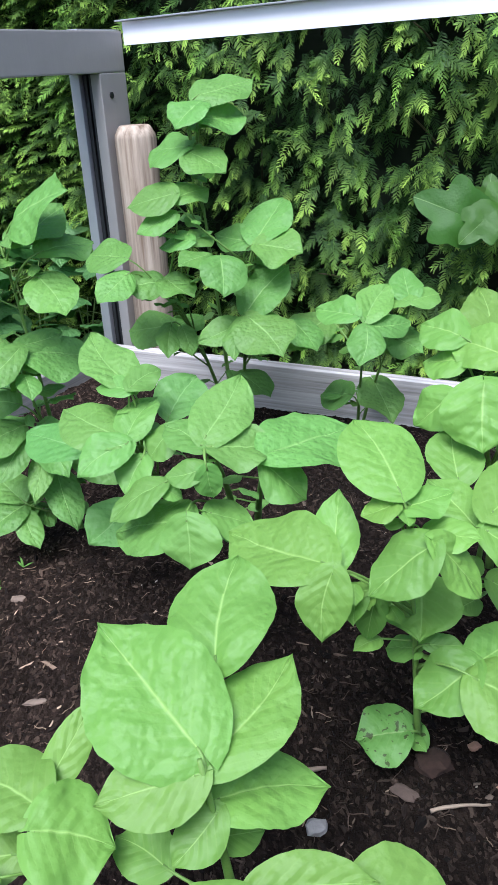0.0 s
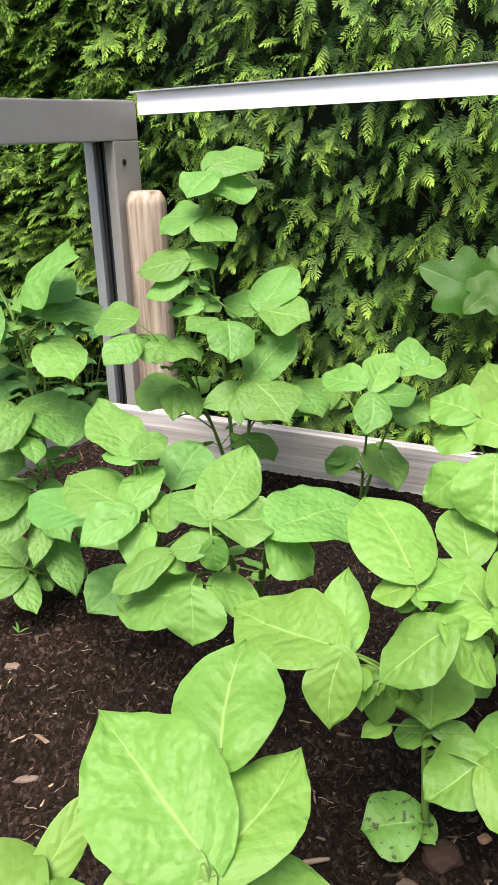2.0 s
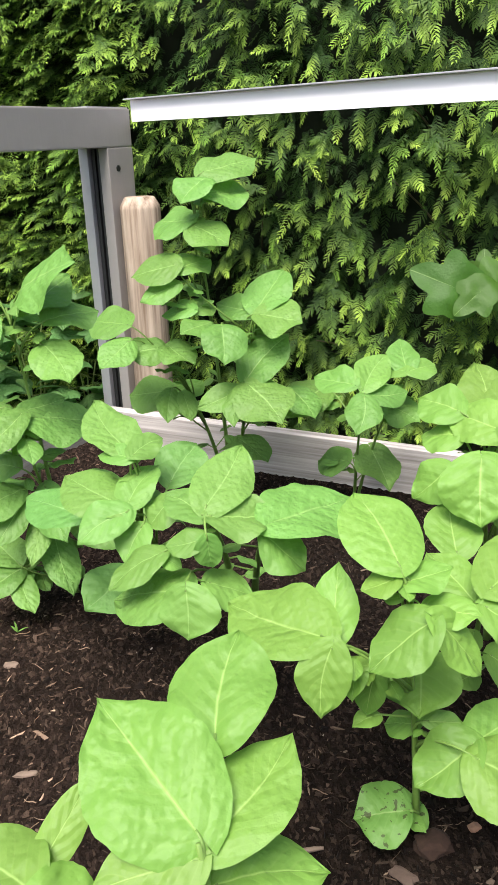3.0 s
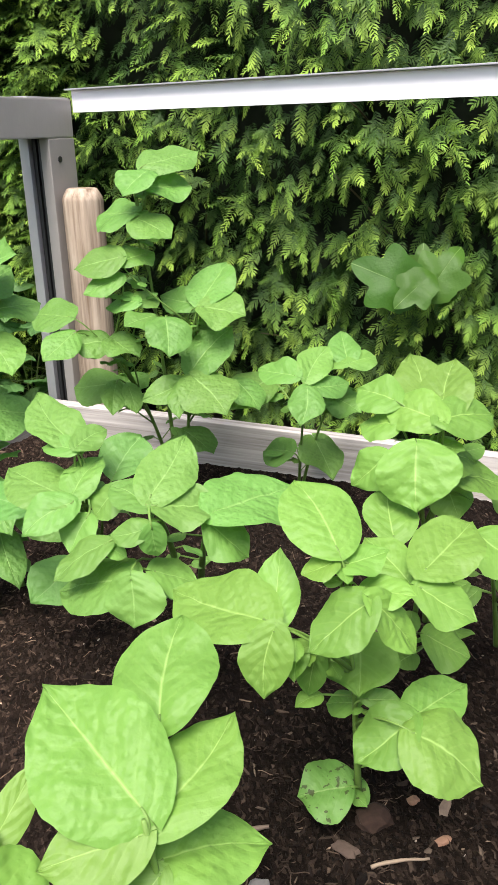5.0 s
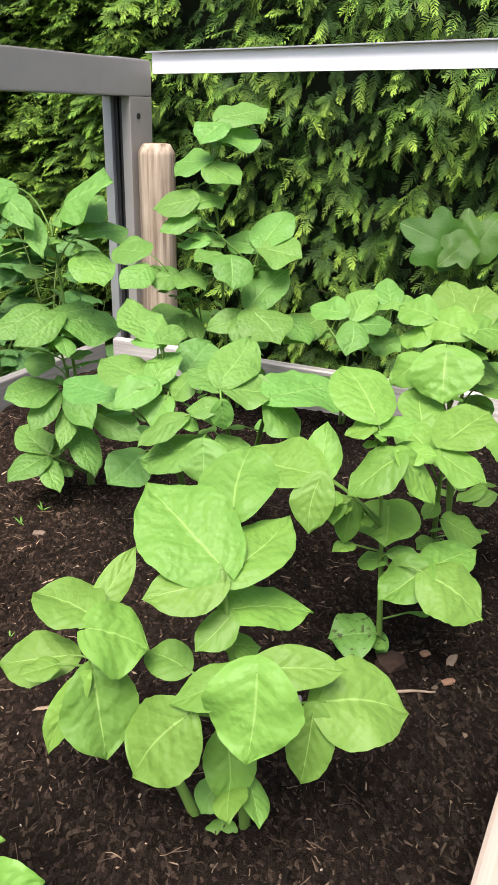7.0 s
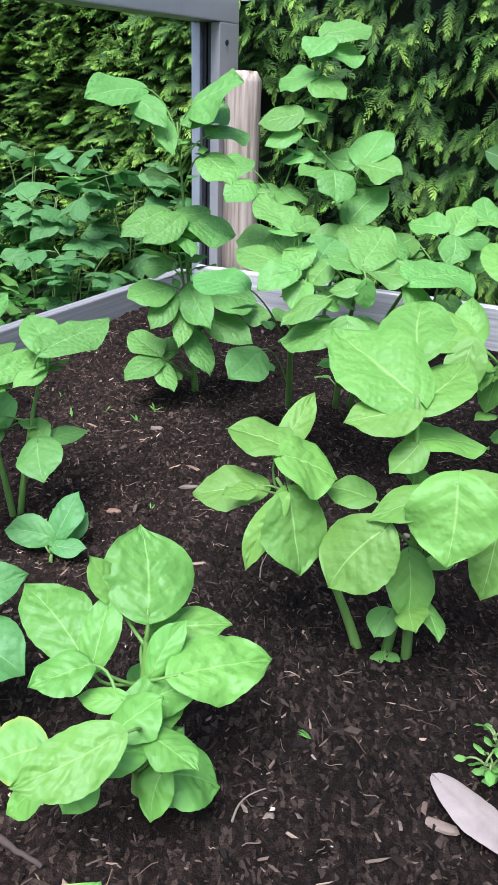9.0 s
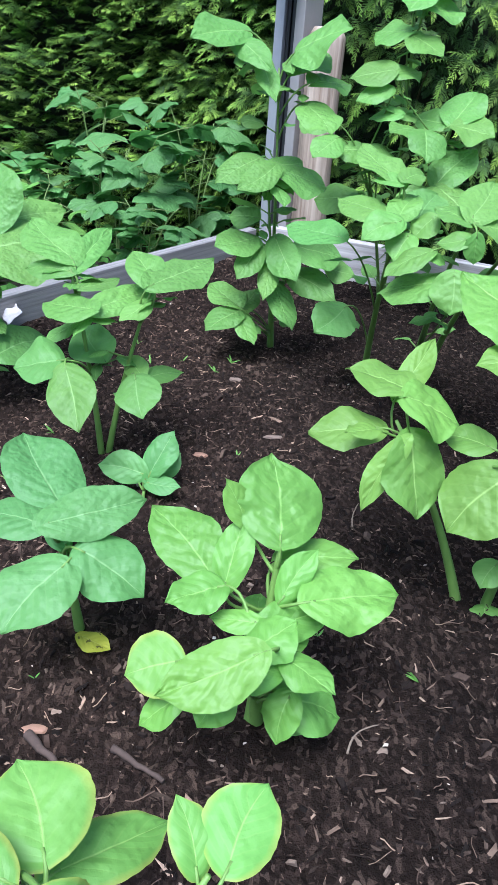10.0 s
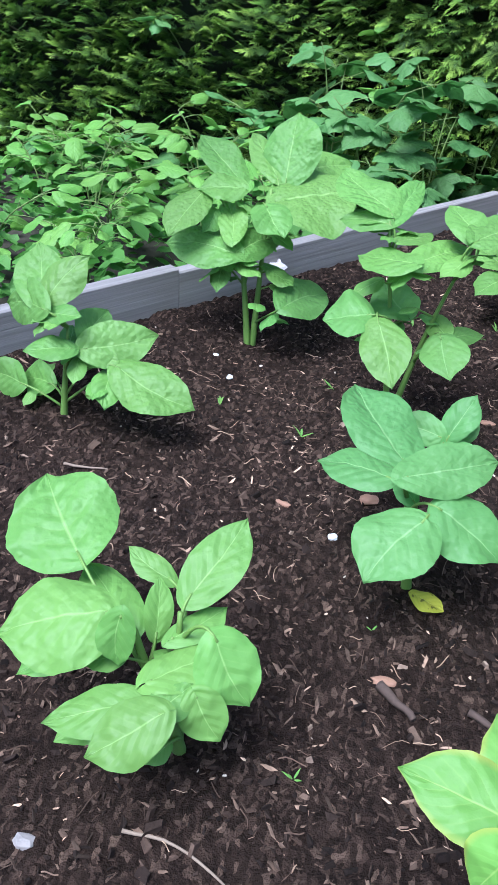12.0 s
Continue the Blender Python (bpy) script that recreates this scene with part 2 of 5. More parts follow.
def metal_paint(name, colour, rough, metallic=0.0, wear=0.1):
    m, nt, b = nodes_of(name, rough, 0.5)
    n = noise_tex(nt, 14, 5, 0.65)
    sc = noise_tex(nt, 1.0, 3, 0.6, stretch=(160, 160, 6))
    dirt = mix(nt, math_node(nt, 'MULTIPLY', n, wear * 3), colour, tuple(c * 0.72 for c in colour))
    nt.links.new(mix(nt, math_node(nt, 'MULTIPLY', sc, wear), dirt, tuple(min(1, c * 1.3) for c in colour)), b.inputs["Base Color"])
    b.inputs["Metallic"].default_value = metallic
    rr = math_node(nt, 'MULTIPLY_ADD', n, 0.25)
    rr.node.inputs[2].default_value = rough - 0.1
    nt.links.new(rr, b.inputs["Roughness"])
    bump(nt, b, sc, 0.08, 0.001)
    return m


FRAME_GREY = metal_paint("grey_aluminium_paint", (0.285, 0.262, 0.248), 0.45, 0.0, 0.25)
FRAME_LIGHT = metal_paint("bare_aluminium", (0.46, 0.45, 0.47), 0.42, 0.55, 0.2)
RAIL_WHITE = metal_paint("white_rail_paint", (0.90, 0.87, 0.90), 0.38, 0.0, 0.05)
RUBBER = metal_paint("black_rubber_seal", (0.012, 0.012, 0.013), 0.5, 0.0, 0.1)


def yew_material():
    m, nt, b = nodes_of("yew_needles", 0.6, 0.22)
    sep = nt.nodes.new("ShaderNodeSeparateXYZ")
    nt.links.new(nt.nodes.new("ShaderNodeUVMap").outputs[0], sep.inputs[0])
    age_shade, rnd = sep.outputs[1], sep.outputs[0]
    # old to young needle colour; the dark end also carries the hedge's inner shade
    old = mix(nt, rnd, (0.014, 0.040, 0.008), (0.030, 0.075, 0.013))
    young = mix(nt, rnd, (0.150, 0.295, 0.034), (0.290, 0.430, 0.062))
    f = math_node(nt, 'POWER', math_node(nt, 'MINIMUM', age_shade, 1.0), 1.4)
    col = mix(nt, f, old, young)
    nt.links.new(col, b.inputs["Base Color"])
    tr = nt.nodes.new("ShaderNodeBsdfTranslucent")
    nt.links.new(col, tr.inputs[0])
    mx = nt.nodes.new("ShaderNodeMixShader")
    mx.inputs[0].default_value = 0.22
    nt.links.new(b.outputs[0], mx.inputs[1])
    nt.links.new(tr.outputs[0], mx.inputs[2])
    nt.links.new(mx.outputs[0], nt.nodes["Material Output"].inputs[0])
    return m


YEW = yew_material()


def plain(name, colour, rough=0.7, scale=60, var=0.35):
    m, nt, b = nodes_of(name, rough, 0.3)
    n = noise_tex(nt, scale, 4, 0.65)
    nt.links.new(mix(nt, n, tuple(c * (1 - var) for c in colour), tuple(min(1, c * (1 + var)) for c in colour)), b.inputs["Base Color"])
    bump(nt, b, n, 0.5, 0.002)
    return m


# near-black green: shade between the sprays put into the colour
HEDGE_CORE_SHADE = plain("hedge_inside_shade", (0.010, 0.015, 0.007), 0.95, 25, 0.6)
EARTH = plain("outside_earth", (0.030, 0.026, 0.018), 0.95, 20, 0.6)
DEAD_LEAF = plain("dead_leaf", (0.23, 0.180, 0.155), 0.7, 45, 0.3)
STONE_WHITE = plain("white_stone", (0.66, 0.66, 0.64), 0.6, 150, 0.15)
STONE_GREY = plain("grey_stone", (0.20, 0.18, 0.17), 0.7, 120, 0.3)
CHIP_ORANGE = plain("orange_chip", (0.235, 0.130, 0.085), 0.75, 150, 0.3)
CHIP_TAN = plain("tan_chip", (0.165, 0.118, 0.090), 0.8, 150, 0.35)
STICK_BROWN = plain("brown_stick", (0.060, 0.040, 0.031), 0.85, 150, 0.4)
CLOD = plain("reddish_clod", (0.024, 0.0125, 0.0085), 0.95, 110, 0.6)
STRAW = plain("dry_straw", (0.20, 0.15, 0.11), 0.8, 150, 0.3)
PAPER = plain("crumpled_white_scrap", (0.52, 0.48, 0.48), 0.6, 120, 0.3)
DARK = plain("dark_knot", (0.035, 0.025, 0.02), 0.9, 120, 0.3)


# ---- building helpers ----
def mesh_of(name, bm, material, smooth=False):
    me = bpy.data.meshes.new(name)
    bm.to_mesh(me)
    bm.free()
    if smooth:
        me.polygons.foreach_set("use_smooth", [True] * len(me.polygons))
    me.materials.append(material)
    return me


def part(name, bm, material, parent=None, label="", smooth=False):
    ob = new(name, mesh_of(name, bm, material, smooth))
    if parent:
        ob.parent = parent
    if label:
        ob["label"] = label
    return ob


def empty(name, m=None):
    ob = new(name)
    ob.empty_display_size = 0.05
    if m is not None:
        ob.matrix_world = m
    return ob


def box(bm, lo, hi, bevel=0.0):
    r = bmesh.ops.create_cube(bm, size=1.0)
    c = [(a + b) / 2 for a, b in zip(lo, hi)]
    d = [b - a for a, b in zip(lo, hi)]
    for v in r["verts"]:
        v.co = Vector((v.co.x * d[0] + c[0], v.co.y * d[1] + c[1], v.co.z * d[2] + c[2]))
    if bevel:
        es = list({e for v in r["verts"] for e in v.link_edges})
        bmesh.ops.bevel(bm, geom=es, offset=bevel, segments=2, affect='EDGES', profile=0.7)


def tube(bm, pts, radii, sides=8, cap=True):
    """A tapered round tube along points."""
    rings = []
    n = len(pts)
    pts = [Vector(p) for p in pts]
    ref = Vector((0.31, 0.57, 0.21))
    for i, p in enumerate(pts):
        d = (pts[min(i + 1, n - 1)] - pts[max(i - 1, 0)]).normalized()
        a = d.cross(ref).normalized()
        b = d.cross(a)
        rings.append([bm.verts.new(p + radii[i] * (math.cos(2 * math.pi * k / sides) * a + math.sin(2 * math.pi * k / sides) * b)) for k in range(sides)])
    for r0, r1 in zip(rings, rings[1:]):
        for k in range(sides):
            bm.faces.new((r0[k], r0[(k + 1) % sides], r1[(k + 1) % sides], r1[k]))
    if cap:
        bm.faces.new(list(reversed(rings[0])))
        bm.faces.new(rings[-1])


def curve_pts(a, b, c, n=6):
    """Points along a quadratic curve."""
    a, b, c = Vector(a), Vector(b), Vector(c)
    return [(1 - t) ** 2 * a + 2 * t * (1 - t) * b + t * t * c for t in [i / n for i in range(n + 1)]]


def frame_axes(origin, degrees):
    return Matrix.Translation(origin) @ Matrix.Rotation(radians(degrees), 4, 'Z')


# ---- the bed: directions and corner ----
CORNER = Vector((-0.372, 2.172, 0))
BACK_TURN, SIDE_TURN = -25.5, -119.0
U = Vector((math.cos(radians(BACK_TURN)), math.sin(radians(BACK_TURN)), 0))
V = Vector((math.cos(radians(SIDE_TURN)), math.sin(radians(SIDE_TURN)), 0))
BED_WIDE, BED_LONG = 1.33, 3.1
TOP = 0.116


def in_bed(a, b, z=0.0):
    return CORNER + a * U + b * V + Vector((0, 0, z))


def soil_height(p):
    q = Vector((p[0], p[1], 0))
    side = (q - CORNER).cross(V).z / U.cross(V).z          # distance from the grooved boards
    bank = 0.044 * math.exp(-(max(side, 0) / 0.16) ** 2)   # soil banked up against them
    return bank + 0.012 * noise.noise(q * 3.1) + 0.008 * noise.noise(q * 9 + Vector((3, 1, 7))) + 0.004 * noise.noise(q * 27)


def soil_bed():
    na, nb = 240, 540
    vs, fs = [], []
    for j in range(nb + 1):
        for i in range(na + 1):
            p = in_bed(BED_WIDE * i / na, BED_LONG * j / nb)
            q = Vector((p.x, p.y, 0))
            lump = noise.noise(q * 62)
            z = soil_height(p) + 0.0045 * max(lump, -0.3) + 0.0030 * noise.noise(q * 130) + 0.0012 * noise.noise(q * 240)
            vs.append((p.x, p.y, z))
    w = na + 1
    for j in range(nb):
        for i in range(na):
            k = j * w + i
            fs.append((k, k + w, k + w + 1, k + 1))
    me = bpy.data.meshes.new("soil")
    me.from_pydata(vs, [], fs)
    me.polygons.foreach_set("use_smooth", [True] * len(me.polygons))
    me.materials.append(SOIL)
    return tagged(new("soil", me), "dark crumbly garden soil filling the raised bed", "soil", kind="structure")


soil_bed()


def outside_ground():
    bm = bmesh.new()
    s = 60.0
    n = 60
    rows = []
    for j in range(n + 1):
        rows.append([])
        for i in range(n + 1):
            x = (2 * i / n - 1)
            y = (2 * j / n - 1)
            x, y = s * x * abs(x) ** 2, s * y * abs(y) ** 2
            rows[-1].append(bm.verts.new((x, y, -0.13 + 0.02 * noise.noise(Vector((x * 2, y * 2, 0))))))
    for j in range(n):
        for i in range(n):
            bm.faces.new((rows[j][i], rows[j][i + 1], rows[j + 1][i + 1], rows[j + 1][i]))
    ob = part("ground", bm, EARTH, smooth=True)
    return tagged(ob, "dark bare earth outside the raised bed", "ground", kind="structure")


outside_ground()


def board(name, start, turn, length, low, top, thick, material, label, outward, grooves=False):
    """An upright board along its own x; the inner face lies at y = 0 and the thickness goes outward (+1: to its left)."""
    bm = bmesh.new()
    z0, z1 = low, top
    ys = outward * thick
    prof = [(ys, z0), (ys, z1 - 0.004), (ys * 0.88, z1), (ys * 0.12, z1 - 0.001), (0.0, z1 - 0.004)]
    if grooves:
        n = int((z1 - z0) / 0.0105)
        for k in range(n):
            zz = z1 - 0.010 - k * 0.0105
            prof += [(0.0, zz), (ys * 0.004, zz - 0.001), (ys * 0.004, zz - 0.002), (0.0, zz - 0.003)]
    prof.append((0.0, z0))
    nx = max(2, int(length / 0.05))
    rings = []
    for i in range(nx + 1):
        x = length * i / nx
        wob = 0.0015 * noise.noise(Vector((x * 4, start[0] * 9, 0)))
        rings.append([bm.verts.new((x, y + wob, z + wob)) for y, z in prof])
    m = len(prof)
    for r0, r1 in zip(rings, rings[1:]):
        for k in range(m):
            bm.faces.new((r0[k], r0[(k + 1) % m], r1[(k + 1) % m], r1[k]))
    bm.faces.new(rings[0])
    bm.faces.new(list(reversed(rings[-1])))
    bmesh.ops.recalc_face_normals(bm, faces=bm.faces)
    ob = part(name, bm, material)
    ob.matrix_world = frame_axes(start, turn)
    return tagged(ob, label, "board", kind="", group="boards of the raised bed")


knot_board = board("bed_board", in_bed(0.0, 0), BACK_TURN, BED_WIDE, -0.13, TOP, 0.028, BOARD_PALE, "pale weathered wooden board with a dark knot", 1)
board("bed_board", in_bed(0, 0.0) - 0.028 * U, SIDE_TURN, 1.215, -0.13, TOP - 0.014, 0.028, BOARD_DARK, "grey grooved decking board edging the bed", -1, True)
board("bed_board", in_bed(0, 1.217) - 0.028 * U, SIDE_TURN, BED_LONG - 1.217, -0.13, TOP - 0.006, 0.028, BOARD_DARK, "grey grooved decking board with a lighter top edge", -1, True)
board("bed_board", in_bed(BED_WIDE, 0.0), SIDE_TURN, BED_LONG, -0.13, TOP, 0.035, PLANK_WARM, "pale planed wooden plank edging the bed", 1)
board("bed_board", in_bed(-0.02, BED_LONG), BACK_TURN, BED_WIDE + 0.05, -0.13, TOP, 0.03, BOARD_GREY, "weathered grey wooden board closing the bed", -1)


def knot():
    bm = bmesh.new()
    bmesh.ops.create_uvsphere(bm, u_segments=12, v_segments=8, radius=1.0)
    for v in bm.verts:
        k = 1 + 0.25 * noise.noise(v.co * 2.5)
        v.co = Vector((v.co.x * 0.013 * k, v.co.y * 0.0016, v.co.z * 0.014 * k))
    ob = part("knot", bm, DARK, knot_board, "dark knot hole", True)
    ob.location = (0.722, -0.001, TOP - 0.022)


knot()


# ---- grey frame, white rail and round post ----
def corner_frame():
    """Upright profile with a glazing groove, and the beam that runs out from its head."""
    root = empty("cold_frame")
    tagged(root, "grey painted aluminium frame corner with an open glazing groove", "frame")
    m = frame_axes(FRAME_AT, SIDE_TURN)
    # own axes: x along the side of the bed, y towards its inside
    wide, deep, head, tall = 0.105, 0.095, 0.092, FRAME_TOP
    bm = bmesh.new()
    box(bm, (-wide, -0.030, -0.13), (0, 0.0, tall - head), 0.003)
    ob = part("post_inner_face", bm, FRAME_GREY, root)
    ob.matrix_world = m
    bm = bmesh.new()
    box(bm, (-wide, -deep, -0.13), (0.0, -0.066, tall - head), 0.003)
    ob = part("post_outer_face", bm, FRAME_LIGHT, root, "bare aluminium outer flange")
    ob.matrix_world = m
    bm = bmesh.new()
    box(bm, (-wide, -0.0655, -0.13), (-0.035, -0.0305, tall - head))
    ob = part("post_web", bm, FRAME_LIGHT, root)
    ob.matrix_world = m
    for y in (-0.058, -0.040):
        bm = bmesh.new()
        box(bm, (-0.0345, y - 0.006, -0.12), (-0.012, y + 0.006, tall - head - 0.001), 0.002)
        ob = part("rubber_seal", bm, RUBBER, root, "black rubber glazing seal")
        ob.matrix_world = m
    bm = bmesh.new()
    box(bm, (-wide, -deep, tall - head + 0.0005), (2.3, 0.0, tall), 0.004)
    ob = part("beam", bm, FRAME_GREY, root)
    ob.matrix_world = m
    bm = bmesh.new()
    box(bm, (0.76, 0.0005, tall - head + 0.002), (0.775, 0.003, tall - 0.002), 0.001)
    ob = part("joint_cover", bm, FRAME_LIGHT, root, "shiny joint strip")
    ob.matrix_world = m
    bm = bmesh.new()
    box(bm, (2.2, -deep, -0.13), (2.3, 0.0, tall - head), 0.003)
    ob = part("far_post", bm, FRAME_GREY, root)
    ob.matrix_world = m
    # bolt hole in the head of the post
    bm = bmesh.new()
    bmesh.ops.create_cone(bm, cap_ends=True, segments=16, radius1=0.0075, radius2=0.0075, depth=0.004)
    bmesh.ops.rotate(bm, verts=bm.verts, matrix=Matrix.Rotation(radians(90), 3, 'X'))
    bmesh.ops.translate(bm, verts=bm.verts, vec=(-0.037, 0.0005, tall - 0.142))
    ob = part("bolt_hole", bm, RUBBER, root, "dark bolt hole")
    ob.matrix_world = m
    # bright plate on the head
    bm = bmesh.new()
    box(bm, (-wide - 0.02, -deep + 0.01, tall + 0.0005), (0.04, -0.02, tall + 0.004), 0.001)
    ob = part("head_plate", bm, FRAME_LIGHT, root, "thin bright head plate")
    ob.matrix_world = m


FRAME_AT = Vector((-0.311, 2.281, 0))
FRAME_TOP = 0.858
corner_frame()


def white_rail():
    root = empty("white_rail")
    tagged(root, "white painted metal angle rail fixed to the frame head", "rail")
    m = frame_axes(RAIL_AT, -37.6) @ Matrix.Rotation(radians(-0.4), 4, 'Y')
    length = 1.75
    bm = bmesh.new()
    box(bm, (0, 0, -0.052), (length, 0.004, 0.0), 0.001)
    ob = part("upright_flange", bm, RAIL_WHITE, root)
    ob.matrix_world = m
    bm = bmesh.new()
    box(bm, (-0.01, -0.016, 0.0005), (length, 0.0345, 0.004), 0.001)
    ob = part("top_flange", bm, FRAME_LIGHT, root, "thin bare top flange")
    ob.matrix_world = m
    bm = bmesh.new()
    box(bm, (length - 0.05, 0.0045, -0.95), (length, 0.05, 0.0), 0.002)
    ob = part("end_post", bm, FRAME_GREY, root)
    ob.matrix_world = m


RAIL_AT = Vector((-0.258, 2.388, 0.878))
white_rail()


def round_post():
    root = empty("wooden_post", Matrix.Translation((-0.243, 2.298, -0.112)))
    tagged(root, "round pale wooden post with a chamfered top and long cracks", "post")
    bm = bmesh.new()
    seg = 40
    prof = [(0.0, 0.0), (0.053, 0.0), (0.053, 0.25), (0.052, 0.5), (0.053, 0.728), (0.0515, 0.736), (0.040, 0.756), (0.036, 0.758), (0.0, 0.759)]
    rings = []
    for r, z in prof:
        ring = []
        for k in range(seg):
            a = 2 * math.pi * k / seg
            rr = r * (1 + 0.02 * noise.noise(Vector((math.cos(a) * 2, math.sin(a) * 2, z * 2))))
            if k in (27, 33) and 0.03 < r:
                rr -= 0.003
            ring.append(bm.verts.new((rr * math.cos(a), rr * math.sin(a), z)))
        rings.append(ring)
    for r0, r1 in zip(rings, rings[1:]):
        for k in range(seg):
            bm.faces.new((r0[k], r0[(k + 1) % seg], r1[(k + 1) % seg], r1[k]))
    bmesh.ops.remove_doubles(bm, verts=bm.verts, dist=0.0002)
    part("trunk", bm, POST_WOOD, root, smooth=True)


round_post()


# ---- yew hedge ----
HEDGE_AT = Vector((0.0, 2.50, -0.13))
HEDGE_TURN = -27.0
HU = Vector((math.cos(radians(HEDGE_TURN)), math.sin(radians(HEDGE_TURN)), 0))
HN = Vector((HU.y, -HU.x, 0))     # out of the hedge, towards the bed
rng = np.random.default_rng(7)


def hedge_bend(along):
    """How far the hedge comes forward past the place where it turns."""
    u = -0.9 - along
    return 0.31 * (u + math.sqrt(u * u + 0.04))


def spray_template(length, side_shoots, seed):
    """One yew spray: a curved shoot with two ranks of needles and some side shoots. Own axes: x along it, y across, z up."""
    r = np.random.default_rng(seed)
    vs, fs, ages = [], [], []

    def shoot(p0, dirn, ln, age0, age1):
        n = int(ln / 0.0030)
        across = np.array([-dirn[1], dirn[0], 0.0])
        bend = r.uniform(-0.9, 0.1)
        for i in range(n):
            t = i / n
            p = p0 + dirn * (t * ln) + np.array([0, 0, bend * (t * ln) ** 2 / 0.12])
            sgn = 1 if i % 2 else -1
            nl = 0.0190 * min(1.0, 0.5 + 3.0 * t) * (1.0 - 0.45 * t ** 3) * r.uniform(0.8, 1.12)
            ang = radians(r.uniform(44, 66) - 30 * t ** 1.6)
            d = dirn * math.cos(ang) + across * sgn * math.sin(ang) + np.array([0, 0, r.uniform(-0.20, 0.45)])
            d /= np.linalg.norm(d)
            wv = np.cross(d, [0, 0, 1.0]) * 0.00205
            k = len(vs)
            mid, tip = p + d * nl * 0.55, p + d * nl + np.array([0, 0, -0.0045])
            vs.extend([p - wv * 0.6, p + wv * 0.6, mid + wv, mid - wv, tip + wv * 0.35, tip - wv * 0.35])
            fs.extend([(k, k + 1, k + 2, k + 3), (k + 3, k + 2, k + 4, k + 5)])
            ages.extend([age0 + (age1 - age0) * t] * 2)

    shoot(np.zeros(3), np.array([1.0, 0, 0]), length, 0.05, 1.0)
    for s in range(side_shoots):
        t = 0.15 + 0.5 * s / max(1, side_shoots) + r.uniform(0, 0.1)
        a = radians(r.uniform(35, 55)) * (1 if s % 2 else -1)
        ln = length * r.uniform(0.4, 0.62) * (1.1 - t * 0.5)
        shoot(np.array([t * length, 0, 0]), np.array([math.cos(a), math.sin(a), r.uniform(-0.1, 0.1)]), ln, 0.1, r.uniform(0.7, 1.0))
    return np.array(vs), np.array(fs), np.array(ages)


def hedge():
    root = empty("yew_hedge", Matrix.Translation(HEDGE_AT))
    tagged(root, "dense clipped dark green yew hedge with yellow-green shoot tips", "hedge")
    temps = [spray_template(l, s, 11 + i) for i, (l, s) in enumerate([(0.055, 0), (0.065, 0), (0.075, 1), (0.085, 1), (0.06, 0), (0.10, 2), (0.05, 0), (0.11, 2)])]
    V_all, F_all, A_all, R_all = [], [], [], []
    base = 0
    hu, hn = np.array(HU), np.array(HN)

    def scatter(count, lo, hi, zlo, zhi, dlo, dhi, age_shade_scale, spread=0.28, grow=1.0):
        nonlocal base
        for _ in range(count):
            vs, fs, ages = temps[rng.integers(len(temps))]
            along, z = rng.uniform(lo, hi), rng.uniform(zlo, zhi)
            lump = 0.07 * noise.noise(Vector((along * 3.3, z * 3.3, 1.0))) + 0.04 * noise.noise(Vector((along * 8, z * 8, 4.0)))
            if noise.noise(Vector((along * 6.5, z * 6.5, 9.0))) < (-0.27 if along > -0.7 else -0.45) and rng.random() < 0.85:
                continue
            deep = rng.uniform(dlo, dhi) ** 1.0
            p = np.array(HEDGE_AT) + hu * along + hn * (lump - deep + hedge_bend(along)) + np.array([0, 0, z])
            hang = np.clip(0.55 + 0.60 * (along + 0.3), -0.15, 1.15)   # shoots hang more on one stretch, stand out on the other
            d = hn * rng.uniform(0.35, 0.75) + hu * rng.normal(0, spread) + np.array([0, 0, -1.0]) * (hang * rng.uniform(0.3, 1.3)) + np.array([0, 0, 0.15])
            d /= np.linalg.norm(d)
            up = hn * 0.55 + np.array([0, 0, 0.75]) + hu * rng.normal(0, 0.35)
            y = np.cross(up, d)
            y /= np.linalg.norm(y)
            zz = np.cross(d, y)
            sc = rng.uniform(0.85, 1.25) * grow
            M = np.stack([d, y, zz]) * sc
            V_all.append(vs @ M + p)
            F_all.append(fs + base)
            base += len(vs)
            k = age_shade_scale * rng.uniform(0.45, 1.0)
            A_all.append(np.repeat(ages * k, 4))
            R_all.append(np.full(len(ages) * 4, rng.random()))

    # deeper layers get a lower scale: older needles, plus shade painted into their colour
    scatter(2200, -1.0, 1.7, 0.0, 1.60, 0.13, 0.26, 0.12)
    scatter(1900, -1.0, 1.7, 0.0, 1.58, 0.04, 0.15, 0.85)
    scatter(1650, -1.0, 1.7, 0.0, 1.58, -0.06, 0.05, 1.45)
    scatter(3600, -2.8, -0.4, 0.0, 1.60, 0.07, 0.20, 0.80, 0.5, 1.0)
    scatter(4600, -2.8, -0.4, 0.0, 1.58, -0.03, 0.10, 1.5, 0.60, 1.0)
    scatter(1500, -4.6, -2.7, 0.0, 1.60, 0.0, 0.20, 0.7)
    scatter(1500, -4.6, 1.7, 1.50, 1.66, 0.05, 0.62, 0.9, 0.5)
    verts, faces = np.concatenate(V_all), np.concatenate(F_all)
    me = bpy.data.meshes.new("foliage")
    me.vertices.add(len(verts))
    me.vertices.foreach_set("co", (verts - np.array(HEDGE_AT)).astype(np.float32).ravel())
    me.loops.add(len(faces) * 4)
    me.loops.foreach_set("vertex_index", faces.astype(np.int32).ravel())
    me.polygons.add(len(faces))
    me.polygons.foreach_set("loop_start", np.arange(0, len(faces) * 4, 4, dtype=np.int32))
    me.update(calc_edges=True)
    uv = me.uv_layers.new(name="UVMap")
    uv.data.foreach_set("uv", np.stack([np.concatenate(R_all), np.concatenate(A_all)], 1).astype(np.float32).ravel())
    me.materials.append(YEW)
